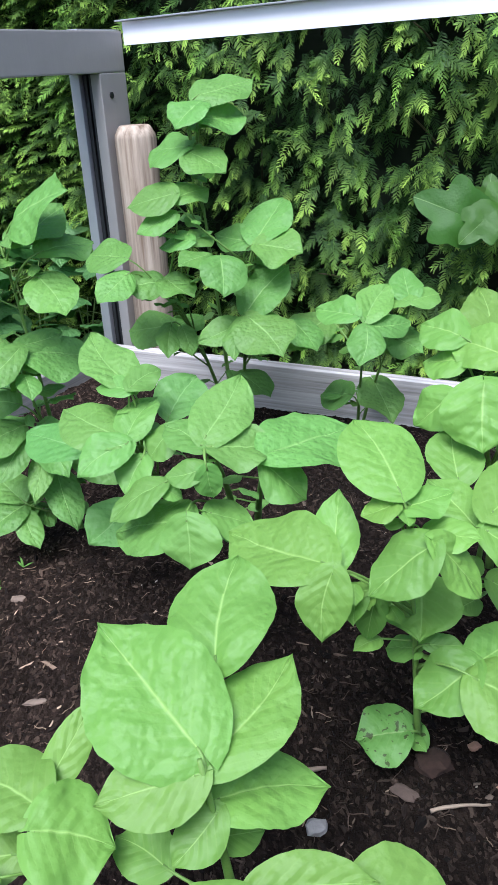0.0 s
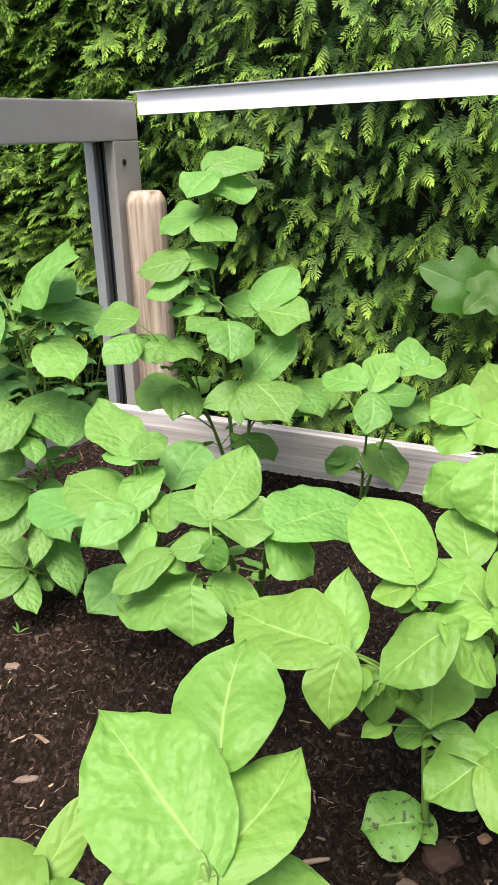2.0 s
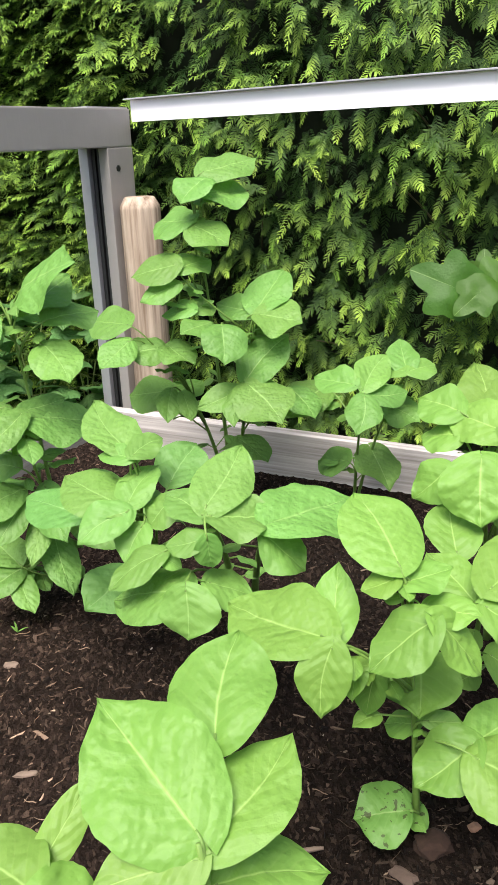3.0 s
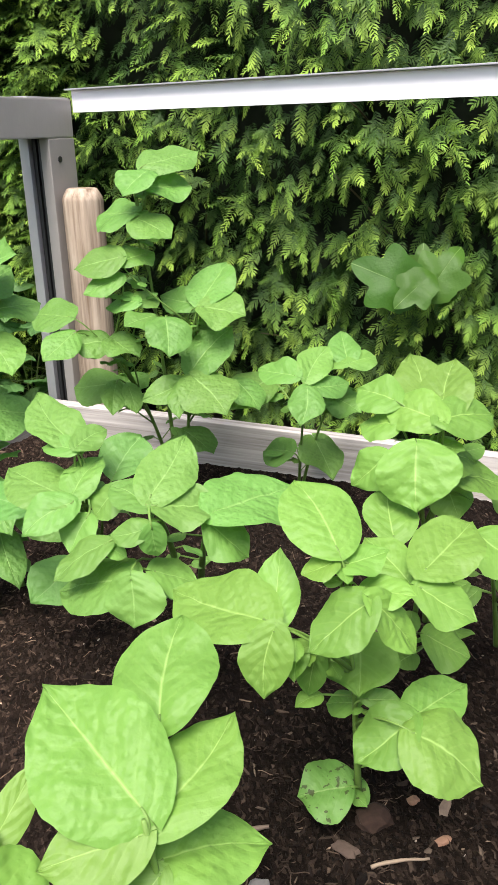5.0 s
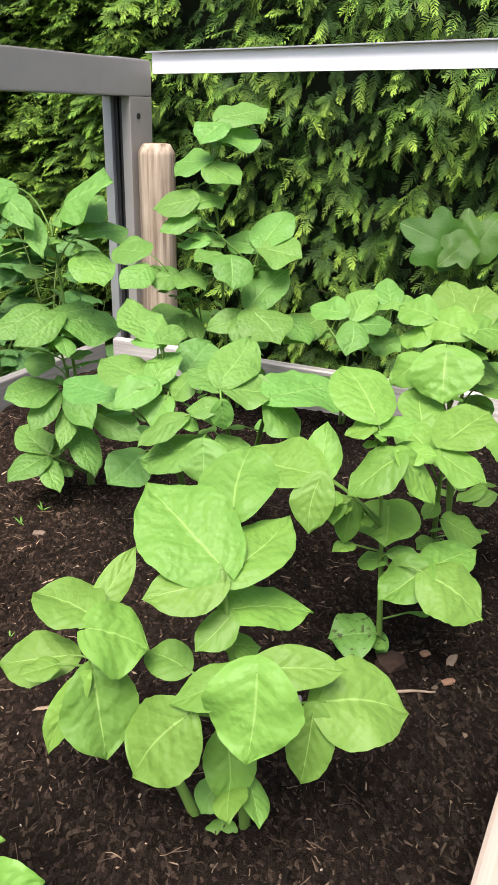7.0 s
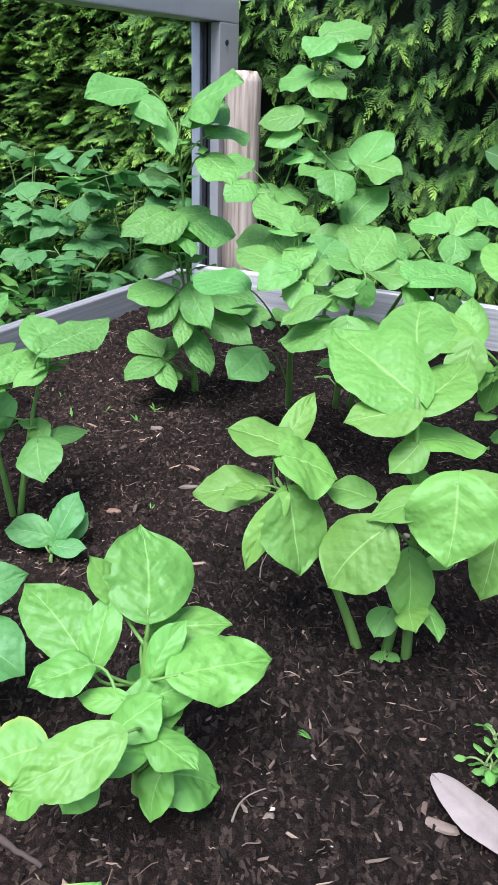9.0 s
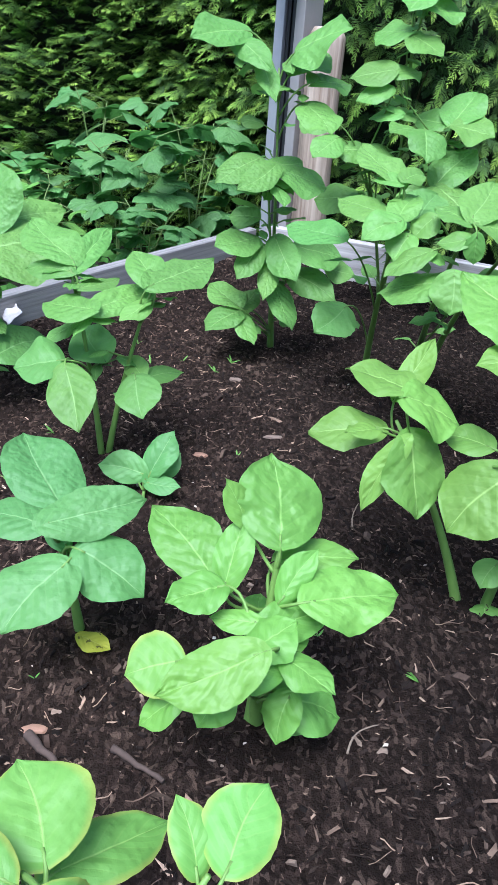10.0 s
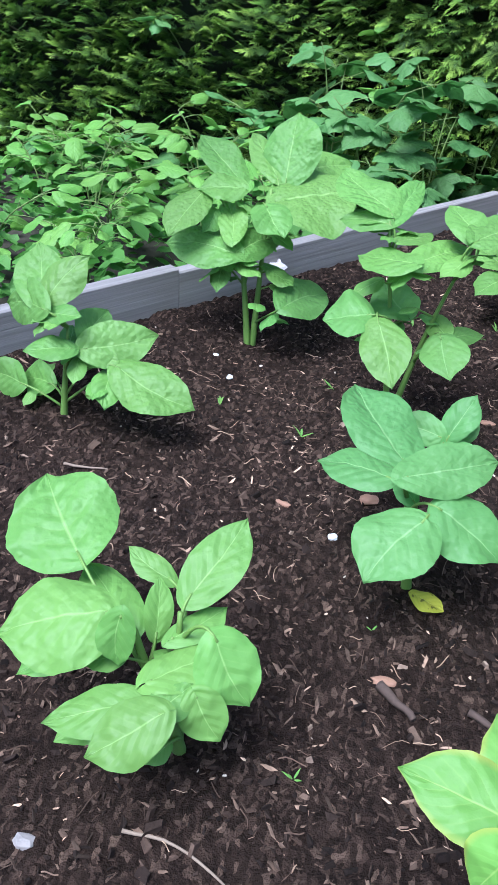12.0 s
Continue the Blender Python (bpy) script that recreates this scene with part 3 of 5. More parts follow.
    ob = new("foliage", me)
    ob.parent = root
    tagged(ob, kind="stuff")
    # lumpy inside of the hedge, coloured near black for the shade in the gaps
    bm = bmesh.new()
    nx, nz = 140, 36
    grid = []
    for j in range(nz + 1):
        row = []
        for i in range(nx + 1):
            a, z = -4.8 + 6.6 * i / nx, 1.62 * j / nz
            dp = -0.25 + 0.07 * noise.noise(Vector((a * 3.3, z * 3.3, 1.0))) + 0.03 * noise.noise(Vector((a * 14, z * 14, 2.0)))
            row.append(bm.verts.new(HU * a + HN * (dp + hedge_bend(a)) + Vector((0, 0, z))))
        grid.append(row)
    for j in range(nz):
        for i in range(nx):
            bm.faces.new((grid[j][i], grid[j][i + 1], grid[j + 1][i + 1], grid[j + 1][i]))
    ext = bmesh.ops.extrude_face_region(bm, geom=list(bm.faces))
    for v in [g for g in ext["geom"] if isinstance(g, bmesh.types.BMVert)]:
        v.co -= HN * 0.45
    part("core", bm, HEDGE_CORE_SHADE, root, smooth=True)
    # a few bare twigs in the depth
    r = random.Random(5)
    for k in range(40):
        a, z = r.uniform(-2.4, 1.2), r.uniform(0.05, 1.3)
        p = HU * a + HN * (hedge_bend(a) - 0.2) + Vector((0, 0, z))
        q = p + HN * r.uniform(0.12, 0.2) + HU * r.uniform(-0.15, 0.15) + Vector((0, 0, r.uniform(-0.05, 0.2)))
        bm = bmesh.new()
        tube(bm, curve_pts(p, (p + q) / 2 + Vector((0, 0, 0.03)), q, 4), [0.004, 0.0035, 0.003, 0.0025, 0.0015], 6)
        part("branch", bm, TWIG, root, smooth=True)


hedge()


# ---- leaves and plants ----


def leaf_blade(bm, length, wide, seed, curl=0.25, quilt=1.0, shape="potato"):
    """A blade along +x from its base, z up: heart-shaped foot, short point, arched, with raised fields between the side veins."""
    r = random.Random(seed)
    nv, nu = (34, 14) if length > 0.065 else ((26, 12) if length > 0.03 else (14, 8))
    droop, fold, wave = r.uniform(0.5, 1.6) * curl, r.uniform(0.08, 0.40), r.uniform(0.7, 1.7)
    skew, ph, side, twist = r.uniform(-0.12, 0.12), r.uniform(0, 6.3), r.uniform(-0.07, 0.07), r.uniform(-0.35, 0.35)
    lop, full = r.uniform(-0.07, 0.07), r.uniform(1.65, 2.15)
    for layer in ("UVMap", "Size"):
        if layer not in bm.loops.layers.uv:
            bm.loops.layers.uv.new(layer)
    uv, big = bm.loops.layers.uv["UVMap"], bm.loops.layers.uv["Size"]
    broad = r.uniform(0.36, 0.44)
    grid, coords = [], []
    for j in range(nv + 1):
        t = 0.6 * j / nv + 0.2 * (1 - math.cos(math.pi * j / nv))
        if shape == "potato":
            h = max(0.0, 1 - ((broad - t) / broad) ** 2.3) ** 0.56 if t < broad else max(0.0, 1 - ((t - broad) / (1 - broad)) ** full) ** 0.92
        else:
            h = math.sin(math.pi * t ** 0.8) ** 0.9 if 0 < t < 1 else 0.0
        if shape == "potato" and t > 0.80:
            h *= 1 - 0.34 * ((t - 0.80) / 0.20) ** 0.8     # drawn out into a short point
        h = max(h, 0.012) * wide / 2
        row, crow = [], []
        for i in range(nu + 1):
            s = 2 * i / nu - 1
            ab = abs(s)
            edge = 1.0
            if shape == "potato":
                edge = 1 + (0.009 * math.sin(t * 46 + ph + 2 * (s > 0)) + 0.026 * noise.noise(Vector((t * 3.2, (s > 0) * 5.0, seed * 0.7)))) * wave * ab ** 3 + lop * (1 if s > 0 else -1)
            back = 0.13 * length * max(0, 1 - t / 0.25) ** 1.3 * ab ** 1.3 if shape == "potato" else 0.0
            x = length * t - back + 0.03 * length * ab * math.sin(math.pi * t)
            y = s * h * edge + length * (side * math.sin(math.pi * t) + skew * t * t * 0.5)
            z = ab * h * (fold + 0.35 * fold * math.cos(2.2 * t * math.pi + ph))
            z -= droop * length * (t ** 2) * 0.42
            z -= (0.16 * droop * 2.0 + 0.30 * fold) * wide * s * s * math.sin(math.pi * min(1, t + 0.12))
            z += twist * t * s * h * 0.8
            z += 0.024 * wide * wave * math.sin(4.6 * t * math.pi * (0.8 + 0.1 * s) + ph + (1.4 if s > 0 else 0)) * s * s
            if nv > 20:
                f = abs(math.cos(math.pi * 5.5 * (t - 0.36 * ab))) - 0.5
                z += quilt * 0.013 * wide * f * min(1, ab * 6) * (1 - 0.75 * ab) * min(1, t * 6) * min(1, (1 - t) * 5)
            z += quilt * 0.022 * wide * noise.noise(Vector((t * 7 + seed * 1.7, s * 3.6, seed * 0.37)))
            row.append(bm.verts.new((x, y, z)))
            crow.append(((s + 1) / 2, t))
        grid.append(row)
        coords.append(crow)
    for j in range(nv):
        for i in range(nu):
            f = bm.faces.new((grid[j][i], grid[j + 1][i], grid[j + 1][i + 1], grid[j][i + 1]))
            for lp, (jj, ii) in zip(f.loops, ((j, i), (j + 1, i), (j + 1, i + 1), (j, i + 1))):
                lp[uv].uv = coords[jj][ii]
                lp[big].uv = (length, wide)


def leaf_turn(heading, pitch, roll):
    """Own x along the heading and pitch; the upper side leans by roll degrees."""
    a = Vector((math.cos(radians(heading)) * math.cos(radians(pitch)), math.sin(radians(heading)) * math.cos(radians(pitch)), math.sin(radians(pitch))))
    s0 = Vector((0, 0, 1)).cross(a).normalized()
    u0 = a.cross(s0)
    n = u0 * math.cos(radians(roll)) + s0 * math.sin(radians(roll))
    s = n.cross(a)
    return Matrix((a, s, n)).transposed().to_4x4()


def stem_point(stems, z, near):
    """The point of the closest stem at about that height."""
    best = None
    for pts in stems:
        for p, q in zip(pts, pts[1:]):
            for k in range(5):
                c = p.lerp(q, k / 4)
                d = (c - near).length + 1.3 * abs(c.z - z)
                if best is None or d < best[0]:
                    best = (d, c)
    return best[1]


LEAF_SEED = [0]


def potato_plant(x, y, look_key, label, stems, shoots, thick=0.0055, quilt=1.0, curl=0.25, special=(), fill=0, pairs=True):
    """stems: rows of (foot x, foot y, bend x, bend y, head x, head y, head z) in cm from the plant's foot.
    shoots: lists of leaves, each (x, y, z of its base, length, width in cm, heading, pitch, roll in degrees)."""
    z0 = soil_height((x, y))
    root = empty("potato_plant", Matrix.Translation((x, y, z0)))
    tagged(root, label, "potato plant", "potato plants in the raised bed")
    lines = []
    for fx, fy, bx, by, hx, hy, hz in stems:
        pts = curve_pts((fx / 100, fy / 100, -0.02), (bx / 100, by / 100, hz / 200), (hx / 100, hy / 100, hz / 100), 10)
        lines.append(pts)
        bm = bmesh.new()
        n = len(pts)
        tube(bm, pts, [thick * (1.0 - 0.72 * i / (n - 1)) for i in range(n)], 9)
        part("stem", bm, STEM, root, smooth=True)
    num = 0
    for leaves in shoots:
        for lx, ly, lz, length, wide, heading, pitch, roll in leaves:
            LEAF_SEED[0] += 1
            base = Vector((lx, ly, lz)) / 100
            bm = bmesh.new()
            leaf_blade(bm, length / 100, wide / 100, LEAF_SEED[0], curl, quilt)
            key = dict(special).get(num, look_key)
            ob = part("leaf", bm, LEAF[key], root, "yellowed dying leaf" if key == "yellow" else ("leaf with dark spots" if key == "s" else ""), True)
            ob.matrix_basis = Matrix.Translation(base) @ leaf_turn(heading, pitch, roll)
            # petiole from the stem to the blade's base
            away = Vector((base.x, base.y, 0)).length
            foot = stem_point(lines, max(0.01, base.z - 0.55 * away - 0.015), base)
            a = ob.matrix_basis.to_3x3() @ Vector((1, 0, 0))
            bend = base - a * min(0.05, (0.45 if a.dot(base - foot) > 0 else 0.12) * (base - foot).length)
            inv = ob.matrix_basis.inverted()
            pts = [inv @ p for p in curve_pts(foot, bend, base + a * 0.004, 7)]
            bm = bmesh.new()
            tube(bm, pts, [0.0021 - 0.0009 * i / 7 for i in range(8)], 6)
            part("petiole", bm, STEM, ob, smooth=True)
            if pairs and (base - foot).length > 0.035 and length > 4.0:
                # a pair of small leaflets lower down on the same stalk
                for sgn in (-1, 1):
                    LEAF_SEED[0] += 1
                    rl = random.Random(LEAF_SEED[0])
                    sz = length / 100 * rl.uniform(0.30, 0.45)
                    bm = bmesh.new()
                    leaf_blade(bm, sz, sz * rl.uniform(0.62, 0.78), LEAF_SEED[0], curl * 1.4, quilt)
                    lo = part("leaflet", bm, LEAF[key], ob, smooth=True)
                    along = (base - foot).normalized()
                    head = math.degrees(math.atan2(along.y, along.x)) + sgn * rl.uniform(50, 85)
                    at = foot.lerp(base, rl.uniform(0.5, 0.8)) - Vector((0, 0, 0.004))
                    lo.matrix_basis = inv @ Matrix.Translation(at) @ leaf_turn(head, rl.uniform(-25, 10), rl.uniform(-25, 25))
            num += 1
    # smaller leaves close to the stems
    for k in range(fill):
        LEAF_SEED[0] += 1
        rl = random.Random(LEAF_SEED[0] * 3)
        line = lines[k % len(lines)]
        foot = line[rl.randint(2, 9)]
        head = rl.uniform(0, 360)
        size = rl.uniform(0.026, 0.055)
        a = leaf_turn(head, rl.uniform(-25, 20), rl.uniform(-30, 30))
        base = foot + Vector((math.cos(radians(head)), math.sin(radians(head)), 0.5)) * rl.uniform(0.012, 0.05)
        bm = bmesh.new()
        leaf_blade(bm, size, size * rl.uniform(0.65, 0.8), LEAF_SEED[0], curl * 1.3, quilt)
        ob = part("leaf", bm, LEAF[look_key], root, smooth=True)
        ob.matrix_basis = Matrix.Translation(base) @ a
        inv = ob.matrix_basis.inverted()
        bm = bmesh.new()
        tube(bm, [inv @ p for p in curve_pts(foot, (foot + base) / 2, base, 4)], [0.0016, 0.0015, 0.0014, 0.0013, 0.0012], 6)
        part("petiole", bm, STEM, ob, smooth=True)
    return root


potato_plant(-0.036, 0.606, "r", "large light green potato plant with broad drooping leaves",
             [(2.6, -1.2, 1.6, -1.3, -0.4, -1.6, 34.2), (-2.6, 0.6, -6.7, 0.5, -14.2, 0.4, 23.4), (0.2, 0.4, 1.1, -1.1, 2.8, -4.6, 24.1)],
             [
                 [(-0.4, -0.6, 33.9, 13, 10.5, 134, 21, 23), (0.7, 5.4, 36.7, 9.6, 8.6, 81, 27, 6),
                  (-0.3, -0.6, 32.9, 10.9, 7.2, 48, 15, -13), (-0.5, -1.6, 32.9, 7.6, 5.6, -167, -8, 32),
                  (0.3, -0.6, 29, 9.1, 6.9, 10, -7, -11), (0.6, -1.6, 29.1, 4.9, 3.8, -140, -25, 20),
                  (0.1, -0.6, 24.9, 4.6, 3.2, 28, -20, -33), (-13.4, 1.4, 26.7, 7.4, 7.5, 153, 8, 10),
                  (-14, 3.4, 25.3, 8.6, 3.4, 48, 38, -27), (-13.6, -0.6, 26.6, 6.6, 9, 4, -19, -15),
                  (-15.8, 0.9, 22.2, 7.9, 6.2, 177, -8, 20), (-12.9, -2.6, 23, 8.7, 8, -63, -59, -1)],
                 [(-13.6, -3.6, 22.8, 8.8, 3.1, -153, -57, 39), (-3.9, -0.6, 21.7, 5.7, 4.6, 141, -2, 26),
                  (-3.5, -7.6, 22.1, 8.6, 8.7, -163, -48, 33), (2.2, -6.6, 26.4, 8.3, 5, -178, -23, 11),
                  (2.9, -8.6, 28.4, 8.5, 9.3, -102, -60, -4), (3, -5.6, 25.9, 8.7, 4.6, 4, 0, -29),
                  (9.4, -5.6, 21.9, 9.6, 9.6, 7, -12, -28), (8.5, -6.6, 21.7, 7.9, 4.8, -123, -69, 21),
                  (0.2, -4.6, 17, 7.8, 5.4, -81, -72, 0), (-0.6, -2.6, 8, 3.4, 3.8, -140, -38, 12),
                  (0, -0.6, 0.5, 2.8, 3.8, -94, -19, -5)],
             ], 0.007, 1, 0.22, fill=6, pairs=False, special=((21, 'm'),))
potato_plant(0.200, 0.895, "r", "light green potato plant with a spotted leaf at its foot",
             [(-0.6, 0, -2.1, -1.7, -4.9, -5.5, 38.4)],
             [
                 [(-5.6, -5.5, 39.8, 10, 8.5, 108, 26, 3), (-5.8, -6, 38.8, 3.7, 4.2, -178, -17, 15),
                  (-5.4, -6, 38.1, 5.5, 4.2, 12, 11, -12), (-3.1, -9.5, 36.3, 7.8, 6.6, -172, -33, 21),
                  (-3.1, -9.5, 36.5, 8.4, 4.9, -2, -49, -41), (-12.7, -5.5, 32, 12.5, 10.3, 141, -2, 19),
                  (-11.8, -4.5, 30.6, 8.3, 5.2, 74, 50, 4), (-12.1, -7.5, 32.4, 7.1, 5.5, -120, -63, 13),
                  (-7.4, -5.5, 28, 6.5, 3.5, -165, -81, 60), (-1.5, 0.5, 24.8, 7.1, 8.9, -104, -26, -11),
                  (-1.7, -1.5, 16.9, 4.2, 4.2, 146, -15, 11), (2.6, -7.5, 19.9, 7.8, 7.1, -163, -33, 17)],
                 [(2, -9.5, 19.8, 8.7, 10.4, -30, -21, -15), (2.9, -6.5, 18.7, 9.1, 6.1, 29, 6, -25),
                  (-2.7, -2.5, 5.4, 6.2, 8.1, 176, -5, 16), (-0.6, -1.5, 1.8, 6.2, 3.9, 110, 16, 0),
                  (-1.5, -3.5, 19.2, 4.1, 2.5, -4, 0, -30)],
             ], 0.0052, 1.2, 0.22, fill=5, special=((14, 's'), (15, 's')))
potato_plant(0.350, 1.180, "r", "bushy light green potato plant beside a taller one",
             [(-0.6, 0, -4.2, -9.6, -10.9, -32, 34.9)],
             [
                 [(-11.3, -33, 36.3, 10, 7.6, 38, 13, -14), (-12.1, -34, 35.1, 6.6, 5.8, -29, -19, -22),
                  (-11.7, -23, 34.5, 7.4, 6.6, 81, 31, 0), (-11.8, -31, 33.3, 8.2, 5.9, 115, 19, 18),
                  (-5, -18, 16.9, 6.3, 7.7, -18, -19, -15), (-4.8, -13, 10, 3.8, 3.9, -146, -3, 19)],
             ], 0.006, 1, 0.22, fill=5)
potato_plant(0.400, 1.270, "r", "broad-leaved potato plant near the weathered board",
             [(-0.6, 0, -3.4, -6.6, -8.7, -22, 45.3), (0, 0.5, -4.3, -6.8, -12.2, -24, 42.9)],
             [
                 [(-10.5, -20, 45.8, 10.6, 8.2, 84, 34, -3), (-8.3, -21, 45.6, 10.1, 7.3, 68, 33, 10),
                  (-9.5, -24, 46.2, 8.5, 6.5, 128, 9, 36), (-9.4, -24, 46.2, 9.2, 6.8, 25, 0, -25),
                  (-13.6, -19, 47.1, 6.2, 6.2, 131, 5, 30), (-14, -21, 44.8, 5.6, 6.4, 138, -11, 27),
                  (-13.2, -27, 44.4, 7.9, 9.9, -95, -54, -5), (-16.3, -25, 42.4, 5.8, 5.8, 172, -46, 40),
                  (-9.4, -22, 41.9, 8.3, 6, 18, -22, -41), (-5.1, -19, 36.5, 8.2, 8.3, 5, -15, -19),
                  (-4.7, -15, 33, 4.9, 6.5, -71, -41, -15)],
             ], 0.006, 1.3, 0.22, fill=6)
potato_plant(0.500, 1.200, "r", "low potato plant near the edge of the bed",
             [(-0.6, 0, -5, -6, -13.3, -20, 31.3)],
             [
                 [(-15.3, -22, 33.3, 7.7, 8.7, -52, -24, -15), (-3.9, -10, 31.1, 4.9, 6.7, 148, 0, 23),
                  (-7.9, -20, 25.9, 4.4, 5.4, -137, -46, 15), (-9.4, -20, 32.6, 9.2, 8.2, 27, 0, -13)],
             ], 0.005, 1, 0.22, fill=4)
potato_plant(-0.060, 1.380, "m", "dense spreading potato plant with crinkled leaves",
             [(4, 1, 3.1, -10.4, 1.4, -37, 38.1), (-6, 1, -6.9, -8.9, -8.5, -32, 36.6), (7, 2, 7.5, -10, 8.5, -38, 36.2)],
             [
                 [(-8.3, -26, 41.5, 11.8, 7, 126, 24, 6), (-7.9, -28, 41.9, 5.5, 4.3, 47, 12, -17),
                  (-8.1, -28, 41.5, 5, 3.8, 153, 0, 22), (-8.8, -32, 36.9, 11.9, 8.6, 139, 10, 6),
                  (-8.5, -32, 36.9, 7.8, 5.3, 64, 26, -5), (-8.2, -33, 36.7, 7.2, 5.6, -152, -17, 36),
                  (-16.3, -23, 31.4, 11.2, 7.7, 145, 2, 25), (1.4, -37, 38.8, 11, 7.3, 62, 26, -20),
                  (1.2, -38, 38.2, 6.7, 5.9, 137, 10, 15), (1.8, -38, 38.1, 8, 7.7, 20, -7, -19),
                  (-3.9, -23, 35.7, 7.9, 7.7, 62, 25, -10), (8.9, -38, 36.9, 12.2, 11.2, 35, 2, -12)],
                 [(8.2, -38, 35.5, 6.7, 7.3, -8, -39, -29), (1.2, -40, 36.4, 4.9, 3.8, 174, -13, 38),
                  (1.6, -41, 37, 4.3, 3.4, 8, -80, -80), (-3.9, -38, 33.6, 7.8, 5.7, -167, -24, 16),
                  (-3.9, -38, 33.2, 2.8, 2.3, -22, -22, -34), (-1.2, -41, 30.1, 11.4, 9.4, 154, -16, 17),
                  (-1, -43, 31.8, 5.9, 7.3, -93, -65, -8), (1.3, -40, 30.6, 5.9, 6.9, 3, -21, -13),
                  (-13.1, -13, 16.6, 8.5, 8.6, -132, -22, 25), (-6.6, -33, 34.7, 5, 5.4, -132, -39, 9),
                  (-3.1, -32, 37.5, 4.5, 5.3, -167, -44, 26)],
             ], 0.0078, 1.2, 0.22, special=((6, 'l'), (10, 'l'), (20, 'l')), fill=10)
potato_plant(-0.020, 1.920, "m", "tall narrow potato plant beside the round post",
             [(-1, 0, -2.7, -5.1, -5.9, -17, 69.1), (1, 0, 2.5, -6.3, 5.3, -21, 44.9), (-2, 0, -5.6, -5.4, -12.4, -18, 37.7)],
             [
                 [(-3.8, -15, 71.9, 12.2, 9.3, 27, 16, -29), (-3.2, -17, 71, 8.3, 7.8, -127, -25, 9),
                  (-3.8, -18, 68.1, 10.4, 9.6, 37, 3, -32), (-6.1, -18, 63.5, 8.9, 11.9, 145, -1, 20),
                  (-6.1, -19, 62.6, 8.4, 9.7, -30, -22, -23), (-9.2, -22, 55.7, 9.8, 8.9, 169, -12, 42),
                  (-9, -22, 54.7, 8.1, 8.4, 43, 12, -24), (-9.3, -23, 52.2, 7.9, 5.7, -171, -16, 42),
                  (-6.6, -23, 47.3, 7.3, 6.2, 156, -8, 33), (-6.7, -22, 47.1, 5.7, 5.1, 39, 3, -38),
                  (5.7, -20, 46, 12.2, 10.1, 57, 35, -12), (5.4, -20, 45.8, 10.5, 6.5, 140, 6, 38)],
                 [(5.9, -22, 45.7, 9, 11.4, -19, -7, -18), (-1.2, -26, 44.6, 8.9, 9.1, -88, -35, 8),
                  (-3.4, -24, 44.7, 7.1, 6.8, -141, -2, 18), (3.4, -26, 33.9, 12.5, 10, 31, 41, -24),
                  (3.3, -28, 33.3, 11.9, 12.4, -55, -21, -11), (2.2, -27, 31.9, 9.8, 6, -155, -12, 37),
                  (1.1, -28, 32.2, 8.3, 5.5, -100, -33, -7), (-13.3, -20, 38.9, 7.7, 8.3, -168, 0, 32),
                  (-12.2, -20, 39.4, 8.3, 8.3, -46, -15, -11), (-13.5, -12, 27.4, 10.6, 9.6, 158, -6, 39),
                  (-12.7, -14, 28.1, 7.9, 5.7, -93, -34, 16), (-13.5, -12, 26.2, 10.6, 8.2, 46, 12, -14)],
                 [(-10.3, -14, 27.4, 7.4, 4.6, -77, -35, -9), (12.6, -20, 29.4, 9.2, 7.6, -60, -24, -7),
                  (0.8, -6, 13.7, 10.7, 9.9, -47, -12, -7), (-20.2, -20, 44.1, 10.5, 9.8, 145, 0, 24),
                  (-19.6, -22, 41.2, 8.8, 7.4, -129, -21, 29)],
             ], 0.0055, 0.8, 0.22, fill=20)
potato_plant(0.258, 1.800, "m", "small young potato plant before the knotted board",
             [(-0.6, 0, -1.3, -6.6, -2.6, -22, 32.3), (0, 0.5, 2.2, -5, 6.2, -18, 34.7)],
             [
                 [(-2.6, -22, 33.4, 10.1, 7.2, 54, 27, -26), (-4.8, -22, 34.1, 9.3, 7.1, 137, 0, 35),
                  (-3.1, -25, 32.7, 8.3, 7, -105, -32, 2), (-1.7, -23, 32, 8.5, 5.2, 17, 0, -34),
                  (6.4, -17, 34.7, 9.3, 6.6, 89, 34, 8), (6.2, -18, 35, 4.8, 6.3, 134, 1, 13),
                  (6.4, -18, 35, 7.6, 5.7, 33, 7, -21), (-7.9, -5, 28.5, 12.2, 9.4, -136, -18, 25),
                  (-3.1, -5, 11.1, 7.8, 9, 139, -7, 27), (1.9, -5, 14.2, 11.7, 10.2, -74, -26, 0),
                  (3.7, -12, 26.4, 8.4, 7.8, -47, -7, -21)],
             ], 0.0042, 0.8, 0.22, fill=10)
